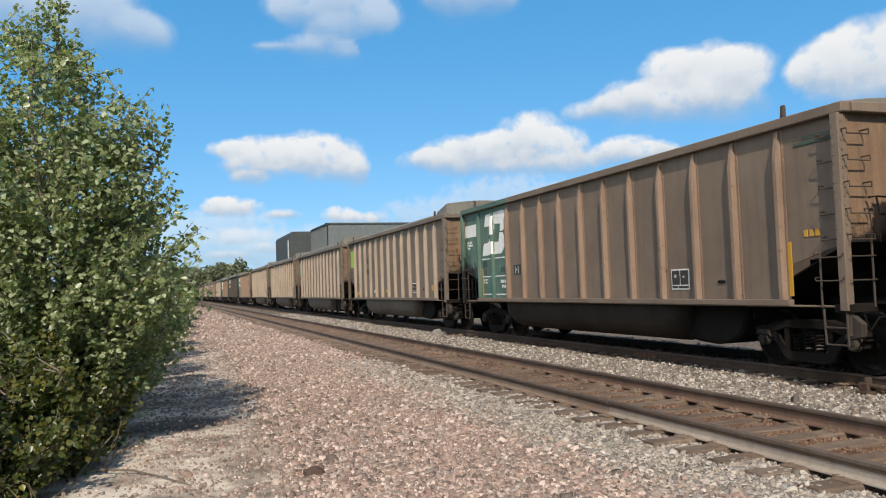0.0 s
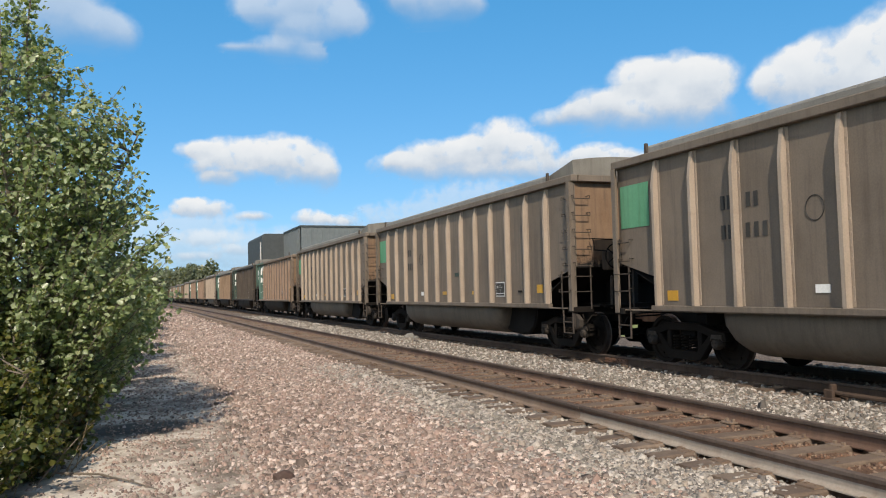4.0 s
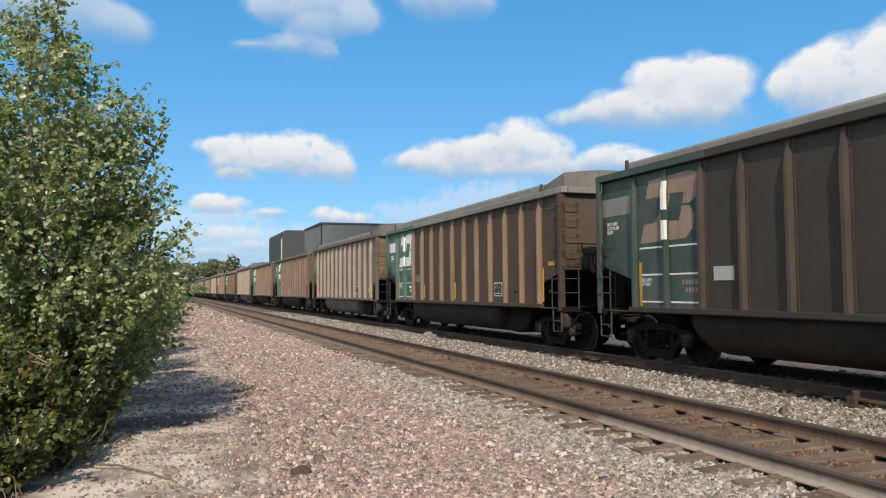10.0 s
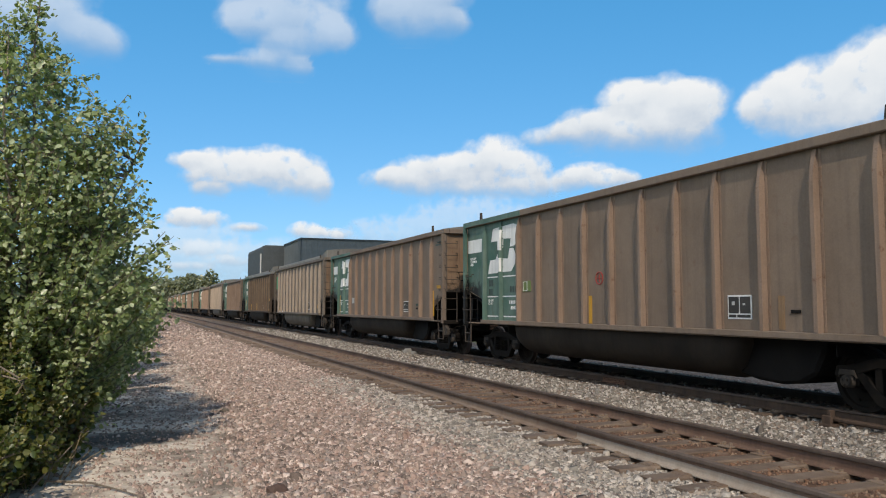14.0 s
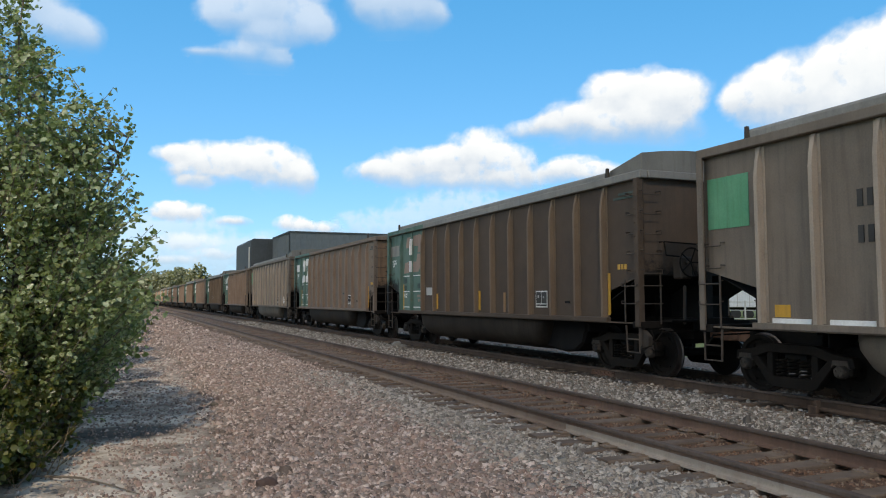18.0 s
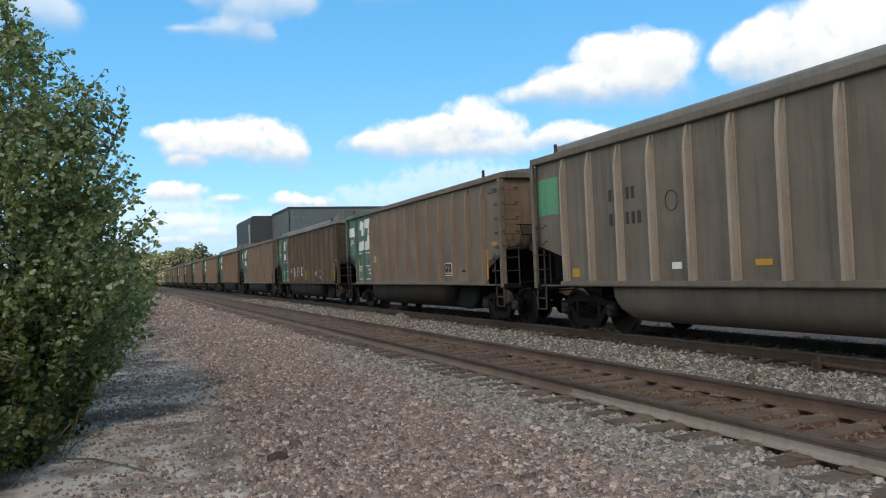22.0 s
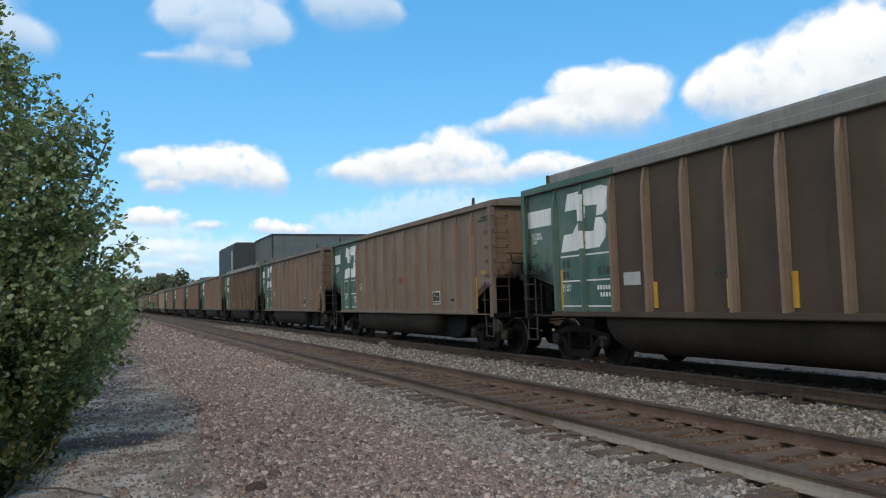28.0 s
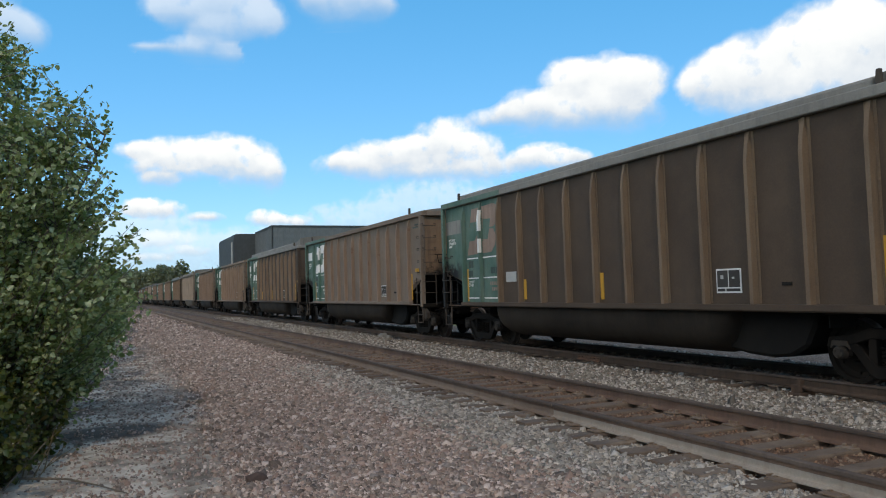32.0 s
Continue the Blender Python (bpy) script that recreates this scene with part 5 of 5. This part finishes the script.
rock((1.35, 7.73), 0.105, weathered("rusty_rock", (0.07, 0.042, 0.033), (0.11, 0.068, 0.052)), "dark rusty rock lying on pink gravel", 3)
rock((1.5, 13.9), 0.07, BARK, "small dark rock on the sandy edge of the gravel", 8)
rock((9.15, 26.3), 0.17, LID, "pale broken concrete lump beside the track", 5)
rock((9.25, 25.9), 0.11, LID, "small pale broken concrete lump beside the track", 9)

# a steel rod on a bracket, lying beside the train's rail
rod = holder("switch_rod", "rusty steel rod on a bracket beside the rail", "track rod", (9.2, 8.12, lie(9.2, 8.12)))
part("rod", Shape().tube([(0, 0.1, 0.12), (0.02, -1.2, 0.10), (0.0, -3.5, 0.10)], 0.035, 8), DARK_RAIL, rod)
part("bracket", Shape().box(-0.14, 0.14, -0.05, 0.20, -0.05, 0.06).box(-0.05, 0.05, 0.06, 0.12, 0.05, 0.24).box(-0.12, -0.06, 0.0, 0.16, 0.05, 0.17).box(0.05, 0.10, 0.02, 0.18, 0.05, 0.14), DARK_RAIL, rod, bevel=0.012)

# ---- beyond the train ----
SHED = weathered("dark_grey_cladding", (0.130, 0.146, 0.155), (0.160, 0.178, 0.187), (0.09, 0.10, 0.107), 0.3)
SHED_DARK = weathered("darker_grey_cladding", (0.055, 0.062, 0.066), (0.07, 0.078, 0.083), (0.025, 0.028, 0.03), 0.3)


def ribbed_wall(x0, x1, y0, y1, z0, z1, pitch=1.2):
    """A clad wall block with standing ribs on the two sides that show."""
    s = Shape()
    n = int((x1 - x0) / pitch)
    for i in range(n + 1):
        x = x0 + (x1 - x0) * i / n
        s.box(x - 0.12, x + 0.12, y0 - 0.12, y0 + 0.02, z0, z1 - 0.05)
    n = int((y1 - y0) / pitch)
    for i in range(n + 1):
        y = y0 + (y1 - y0) * i / n
        s.box(x0 - 0.12, x0 + 0.02, y - 0.12, y + 0.12, z0, z1 - 0.05)
    return s


shed = holder("industrial_shed", "large dark grey metal-clad industrial shed beyond the tracks", "building", (33.2, 165.5, -0.6))
part("main_hall", Shape().box(0, 74, 0, 20, 0, 16.65), SHED, shed)
tagged(part("cladding_ribs", ribbed_wall(0, 74, 0, 20, 0, 16.65), SHED, shed), kind="stuff")
part("annex", Shape().prism([(-5.2, 0), (0, 0), (0, 16.55), (-4.5, 16.55), (-4.95, 16.35), (-5.2, 15.8)], 20, 45, "y"), SHED_DARK, shed)
part("parapet", Shape().box(-0.2, 74.2, -0.2, 0.0, 16.5, 16.85).box(-0.2, 0.0, 0, 20, 16.5, 16.85), SHED_DARK, shed)
part("downpipe", Shape().tube([(-5.6, 19.9, 0), (-5.6, 19.9, 14.5)], 0.18, 6), COVER, shed, "pale downpipe")
part("flue", Shape().box(40, 52, 2, 8, 16.65, 18.2), SHED_DARK, shed)


def far_tree(at, height, spread, seed, n=4200):
    rng = np.random.default_rng(seed)
    tree = holder("tree", "round-crowned dark green tree far beyond the train", "tree", (at[0], at[1], -0.6), "far trees")
    part("trunk", Shape().tube([(0, 0, 0), (0.1, 0, height * 0.3), (0, 0.1, height * 0.7)], [0.4, 0.3, 0.12], 8), BARK, tree)
    spots = []
    for i in range(26):
        d = rng.normal(size=3)
        d /= np.linalg.norm(d)
        c = np.array((0, 0, height * 0.62)) + d * np.array((spread, spread, height * 0.36)) * rng.uniform(0.5, 0.95)
        for j in range(n // 26):
            e = rng.normal(size=3)
            spots.append(tuple(c + e / np.linalg.norm(e) * spread * 0.33 * rng.uniform(0.6, 1.0)))
    part("crown", leaf_mesh("crown", spots, spread * 0.12, rng), FAR_LEAF, tree)
    return tree


for i, (x, y, h, w) in enumerate(((17.5, 225, 11.5, 6), (12.5, 235, 10.5, 6), (21.5, 228, 9.5, 5), (8, 245, 10, 6), (3, 250, 11, 6), (-3, 252, 12, 7), (-10, 245, 12, 7), (27, 250, 8, 6))):
    far_tree((x, y), h, w, 40 + i)


# ---- a yard behind the tracks, glimpsed between the cars ----
PALE_WALL = weathered("pale_metal_wall", (0.55, 0.56, 0.57), (0.66, 0.67, 0.68), (0.35, 0.35, 0.35), 0.3)
BLUE_PAINT = weathered("dark_blue_paint", (0.02, 0.03, 0.09), (0.03, 0.045, 0.13), amount=0.2, rough=0.4)
BRICK_RED = weathered("red_brown_wall", (0.20, 0.075, 0.05), (0.27, 0.11, 0.075), amount=0.3)
TYRE = weathered("black_rubber", (0.02, 0.02, 0.02), (0.03, 0.03, 0.03), amount=0.2)


def box_trailer(at, turn):
    """A parked box trailer on its wheels and landing legs."""
    t = holder("box_trailer", "white box trailer parked in a yard beyond the tracks", "trailer", (at[0], at[1], -0.63), "parked trailers")
    t.rotation_euler = (0, 0, radians(turn))
    part("box", Shape().box(-6.5, 6.5, -1.25, 1.25, 1.2, 4.0), PALE_WALL, t, bevel=0.05)
    for i in range(12):
        part("side_post", Shape().box(-6.3 + 1.14 * i, -6.22 + 1.14 * i, -1.29, -1.25, 1.25, 3.95), COVER, t)
    part("chassis", Shape().box(-6.3, 6.3, -0.5, 0.5, 0.9, 1.2), TRUCK, t)
    for x in (-5.3, -4.1):
        for y in (-1.0, 1.0):
            w = Shape().lathe([(0.0, -0.14), (0.3, -0.14), (0.5, -0.1), (0.5, 0.1), (0.3, 0.14), (0.0, 0.14)], sides=16)
            w.v = [(p[1], p[0], p[2]) for p in w.v]
            part("wheel", w, TYRE, t, at=(x, y, 0.5))
    for y in (-0.8, 0.8):
        part("landing_leg", Shape().box(3.6, 3.75, y - 0.08, y + 0.08, 0.0, 1.0), TRUCK, t)
    return t


for x, y, a in ((66, 50, 20), (58, 66, 18), (72, 36, 24), (62, 58, -42)):
    box_trailer((x, y), a)

depot = holder("depot_building", "low red-brown depot with a pale roof band in the yard", "building", (92, 62, -0.63))
part("wall", Shape().box(-14, 14, -8, 8, 0, 4.2), BRICK_RED, depot)
part("roof", Shape().box(-14.4, 14.4, -8.4, 8.4, 4.2, 4.9), PALE_WALL, depot)
for i in range(5):
    part("door", Shape().box(-14.06, -13.98, -6.6 + 2.8 * i, -4.6 + 2.8 * i, 0.0, 2.6), BLUE_PAINT, depot)

fence = holder("yard_fence", "pale metal fence of posts and rails round the yard", "fence", (0, 0, -0.63))
for i in range(26):
    x, y = 62 - 0.95 * i, 26 + 1.75 * i
    part("post", Shape().box(x - 0.05, x + 0.05, y - 0.05, y + 0.05, 0, 1.9), COVER, fence)
for z in (0.4, 1.1, 1.8):
    part("fence_rail", Shape().tube([(62, 26, z), (62 - 0.95 * 25, 26 + 1.75 * 25, z)], 0.035, 5), COVER, fence)

# ---- clouds: fair-weather cumulus drifting with the wind ----
def cloud_material(name, most, glow=0.73, frayed=True, tint=W3):
    m = bpy.data.materials.new(name)
    m.use_nodes = True
    nt = m.node_tree
    nt.nodes.remove(nt.nodes["Principled BSDF"])
    v = place_of(nt, (0.01, 0.01, 0.01), 9.0)
    at = nt.nodes.new("ShaderNodeAttribute")
    at.attribute_name = "thick"
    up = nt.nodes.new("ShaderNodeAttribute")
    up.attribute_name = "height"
    n1, n2 = grain(nt, v, 1.7, 5, 0.50), grain(nt, v, 1.5, 5, 0.52)
    add = nt.nodes.new("ShaderNodeMath")
    add.operation = "MULTIPLY_ADD"
    add.inputs[1].default_value = 1.15
    nt.links.new(n1, add.inputs[0])
    sub = nt.nodes.new("ShaderNodeMath")
    sub.operation = "MULTIPLY_ADD"
    sub.inputs[1].default_value, sub.inputs[2].default_value = 0.62, -0.16
    nt.links.new(at.outputs["Fac"], sub.inputs[0])
    nt.links.new(sub.outputs[0], add.inputs[2])
    alpha = ramp(nt, add.outputs[0], [(0.44, B3), (0.66, (0.32 * most,) * 3), (0.94, (most,) * 3)])
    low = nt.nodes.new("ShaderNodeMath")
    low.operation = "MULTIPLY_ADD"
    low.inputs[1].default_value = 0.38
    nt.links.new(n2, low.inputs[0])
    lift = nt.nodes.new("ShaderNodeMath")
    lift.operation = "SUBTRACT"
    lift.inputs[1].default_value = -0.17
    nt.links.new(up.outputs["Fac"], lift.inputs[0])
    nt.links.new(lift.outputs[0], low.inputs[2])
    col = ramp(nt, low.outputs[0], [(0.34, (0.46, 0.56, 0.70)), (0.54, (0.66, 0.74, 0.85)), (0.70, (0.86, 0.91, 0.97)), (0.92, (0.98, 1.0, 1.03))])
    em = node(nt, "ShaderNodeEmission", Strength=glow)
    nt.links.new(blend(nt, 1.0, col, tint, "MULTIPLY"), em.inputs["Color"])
    tr = nt.nodes.new("ShaderNodeBsdfTransparent")
    mix = nt.nodes.new("ShaderNodeMixShader")
    edge = nt.nodes.new("ShaderNodeMath")                # no cloud where the patch ends
    edge.operation = "MULTIPLY"
    nt.links.new(alpha, edge.inputs[0])
    nt.links.new(ramp(nt, at.outputs["Fac"], [(0.0, B3), (0.25, W3)]), edge.inputs[1])
    base = nt.nodes.new("ShaderNodeMath")                # the underside frays out
    base.operation = "MULTIPLY"
    nt.links.new(edge.outputs[0], base.inputs[0])
    nt.links.new(ramp(nt, low.outputs[0], [(0.24, (0.12, 0.12, 0.12)), (0.56, W3)]), base.inputs[1])
    nt.links.new((base if frayed else edge).outputs[0], mix.inputs[0])
    nt.links.new(tr.outputs[0], mix.inputs[1])
    nt.links.new(em.outputs[0], mix.inputs[2])
    nt.links.new(mix.outputs[0], nt.nodes["Material Output"].inputs["Surface"])
    return m


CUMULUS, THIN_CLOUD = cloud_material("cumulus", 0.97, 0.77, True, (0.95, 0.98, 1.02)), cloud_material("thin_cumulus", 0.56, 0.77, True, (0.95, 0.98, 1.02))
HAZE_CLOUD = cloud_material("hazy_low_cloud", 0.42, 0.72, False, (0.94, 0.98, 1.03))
# out-of-view clouds with a raised warm glow, added to brighten the car sides
FILL_CLOUD = cloud_material("fill_light_cumulus", 0.97, 2.6, True, (1.0, 0.93, 0.82))
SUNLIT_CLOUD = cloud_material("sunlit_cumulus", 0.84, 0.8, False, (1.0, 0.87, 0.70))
CLOUD_BASE, WIND = 450.0, Vector((-3.1, 1.3, 0))
CLOUDS = []


def cloud(centre, across, upward, puffs, label, crisp=1.0, n=44, material=CUMULUS):
    """One cloud as a thin veil of uneven thickness, heaped from puffs (place and size along its two ways)."""
    u0, u1 = min(p[0] - p[2] for p in puffs), max(p[0] + p[2] for p in puffs)
    v0, v1 = min(p[1] - p[3] for p in puffs), max(p[1] + p[3] for p in puffs)
    m = max(1, int(n * 0.6))
    verts, thick, high = [], [], []
    for j in range(m + 1):
        for i in range(n + 1):
            u, v = u0 + (u1 - u0) * i / n, v0 + (v1 - v0) * j / m
            verts.append(across * u + upward * v)
            t, h = 0.0, 0.0
            for a, b, ru, rv in puffs:
                q = ((u - a) / ru) ** 2 + ((v - b) / rv) ** 2
                w = max(0.0, 1 - q)
                t += w
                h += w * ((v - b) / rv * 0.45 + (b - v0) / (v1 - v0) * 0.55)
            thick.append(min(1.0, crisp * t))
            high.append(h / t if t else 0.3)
    k = n + 1
    me = bpy.data.meshes.new("cloud")
    me.from_pydata(verts, [], [(j * k + i, j * k + i + 1, (j + 1) * k + i + 1, (j + 1) * k + i) for j in range(m) for i in range(n)])
    for name, data in (("thick", thick), ("height", high)):
        me.attributes.new(name, "FLOAT", "POINT").data.foreach_set("value", data)
    ob = thing("cloud", me, material, label, "cloud", centre, group="drifting clouds")
    CLOUDS.append((ob, Vector(centre)))
    return ob


def sky_cloud(puffs, label, material=CUMULUS):
    """A cloud told by the bearing, height and half-widths of its puffs, in degrees."""
    az = sum(p[0] for p in puffs) / len(puffs)
    el = sum(p[1] for p in puffs) / len(puffs)
    far = min(CLOUD_BASE / math.tan(radians(el)), 4300)
    a, e = radians(az), radians(el)
    across, upward = Vector((math.cos(a), -math.sin(a), 0)), Vector((-math.sin(a) * math.sin(e), -math.cos(a) * math.sin(e), math.cos(e)))
    reach = far / math.cos(e)
    k = reach * radians(1)
    centre = Vector((math.sin(a) * far, math.cos(a) * far, EYE[2] + far * math.tan(e)))
    cloud(centre, across, upward, [((p[0] - az) * k * math.cos(e), (p[1] - el) * k, p[2] * k * 1.25, p[3] * k * 1.35) for p in puffs], label, material=material)


sky_cloud([(7.0, 10.3, 2.9, 0.9), (9.9, 10.3, 2.5, 1.2), (11.9, 9.5, 2.3, 1.6), (13.3, 8.7, 1.2, 1.2), (7.4, 9.3, 3.3, 1.0), (4.2, 10.4, 1.4, 0.6), (5.8, 8.2, 1.4, 0.6)],
          "long white cumulus cloud with a rounded end in blue sky")
sky_cloud([(4.7, 6.2, 2.0, 0.7), (3.6, 6.3, 1.2, 0.6), (8.1, 5.6, 1.2, 0.4)], "small flat white cloud low in the sky")
sky_cloud([(26.7, 10.9, 2.5, 1.5), (23.7, 10.2, 2.1, 1.0), (20.7, 9.8, 2.5, 1.2), (18.6, 9.4, 1.9, 0.8), (28.7, 9.9, 2.1, 1.3), (24.1, 8.8, 4.6, 1.0), (29.1, 8.5, 2.5, 1.0)],
          "broad heaped white cumulus cloud above the train")
sky_cloud([(39.1, 14.8, 2.8, 1.4), (41.6, 14.3, 2.0, 1.4), (37.0, 14.8, 2.0, 1.2), (33.4, 13.0, 1.8, 1.1), (36.5, 12.4, 4.0, 1.5), (40.3, 12.5, 3.1, 1.8), (31.3, 12.4, 2.1, 0.8)],
          "large heaped white cumulus cloud with a flat base")
sky_cloud([(49.5, 14.5, 2.9, 1.6), (47.5, 13.8, 2.6, 1.5), (45.8, 13.3, 1.5, 1.1), (50.3, 12.3, 4.3, 1.8), (52.9, 13.6, 3.2, 2.1), (54.3, 11.3, 4.2, 2.1), (54.0, 15.4, 3.2, 1.9), (57.0, 15.2, 4.0, 2.6)],
          "large bright white cumulus cloud over the cars")
sky_cloud([(12.6, 20.0, 4.2, 1.5), (15.1, 19.7, 1.7, 1.3), (9.3, 20.4, 2.1, 1.0), (10.9, 17.5, 2.5, 0.9), (13.0, 17.2, 1.0, 0.8), (7.6, 17.5, 1.4, 0.4), (12.6, 18.7, 2.1, 1.0), (12, 22, 4, 1.6)],
          "ragged thin white cloud high in the sky", THIN_CLOUD)
sky_cloud([(22.4, 20.4, 3.1, 1.2), (24.6, 20.5, 1.5, 1.0), (21.2, 21.5, 2.5, 1.3), (23.0, 22.6, 3.0, 1.6)], "ragged white cloud high in the sky", THIN_CLOUD)
sky_cloud([(-8.1, 18.6, 4.8, 2.2), (-4.6, 18.4, 3.6, 1.8), (-1.8, 17.9, 2.6, 1.4), (-7.4, 20.5, 5.6, 2.0)], "thin white cloud behind the bushes", THIN_CLOUD)
sky_cloud([(33.6, 9.4, 2.4, 0.9), (35.6, 9.1, 1.6, 0.7), (32.0, 9.1, 1.2, 0.8)], "small white cloud just above the train")
sky_cloud([(4.9, 4.1, 2.4, 0.6), (6.8, 3.2, 1.6, 0.4), (4.1, 2.7, 1.6, 0.4)], "faint flat cloud low over the trees", THIN_CLOUD)
sky_cloud([(12.2, 5.5, 1.2, 0.6), (13.9, 5.2, 1.7, 0.5)], "small faint cloud above the shed")
sky_cloud([(1.0, 3.6, 5.0, 1.5), (7.0, 3.0, 5.0, 1.4), (12.5, 3.6, 4.5, 1.3), (4.0, 5.0, 4.0, 1.0)], "pale haze of flat clouds low over the trees", HAZE_CLOUD)
sky_cloud([(19.0, 5.0, 4.5, 1.5), (25.0, 6.5, 5.0, 1.6)], "pale hazy cloud low behind the train", HAZE_CLOUD)
# the cloud that drifts before the sun in the second half
cloud(Vector((SUN_WAY.x, SUN_WAY.y, 0)) * (CLOUD_BASE / SUN_WAY.z) + Vector((264.5, 20, CLOUD_BASE)), Vector((1, 0, 0)), Vector((0, 1, 0)), [(0, 0, 230, 340)],
      "broad white cloud drifting before the sun", 4.0, 90, SUNLIT_CLOUD)

# unseen clouds added round the rest of the sky; the left ones glow as fill light
for az, el, w, h in ((78, 16, 7, 3), (98, 11, 9, 3), (112, 24, 8, 4), (131, 15, 9, 3.5), (150, 23, 8, 4), (163, 12, 9, 3), (185, 17, 9, 3.5), (208, 12, 8, 3), (236, 18, 11, 5),
                     (252, 36, 11, 7), (262, 15, 12, 5), (284, 27, 12, 7), (308, 15, 10, 5), (318, 33, 10, 7), (120, 45, 9, 6), (290, 52, 12, 8)):
    sky_cloud([(az, el, w, h), (az - w * 0.6, el - h * 0.3, w * 0.8, h * 0.7), (az + w * 0.7, el - h * 0.2, w * 0.7, h * 0.8)], "unseen white cumulus cloud added behind as fill light", FILL_CLOUD if az > 230 else CUMULUS)
# ---- everything that moves ----
def motions():
    steps = [4 * i for i in range(9)]
    for k, car in TRAIN:
        walk(car, [(t, car_place(k, t)) for t in steps])
    for ob, start in CLOUDS:
        walk(ob, [(t, Matrix.Translation(start + WIND * t)) for t in (0, 16, 32)])
    turning = {}
    for k, car in TRAIN:
        for tr in car.children:
            for wh in tr.children:
                if wh.name.startswith("wheelset"):
                    y = round(wh.location.y, 2)
                    if y not in turning:
                        walk(wh, [(i / FPS, pose(0, y, 0.457, math.degrees(gone(i / FPS) / 0.457))) for i in range(32 * FPS + 1)])
                        turning[y] = wh.animation_data
                    else:
                        wh.rotation_mode = "QUATERNION"
                        keys = wh.animation_data_create()
                        keys.action = turning[y].action
                        keys.action_slot = turning[y].action_slot


motions()
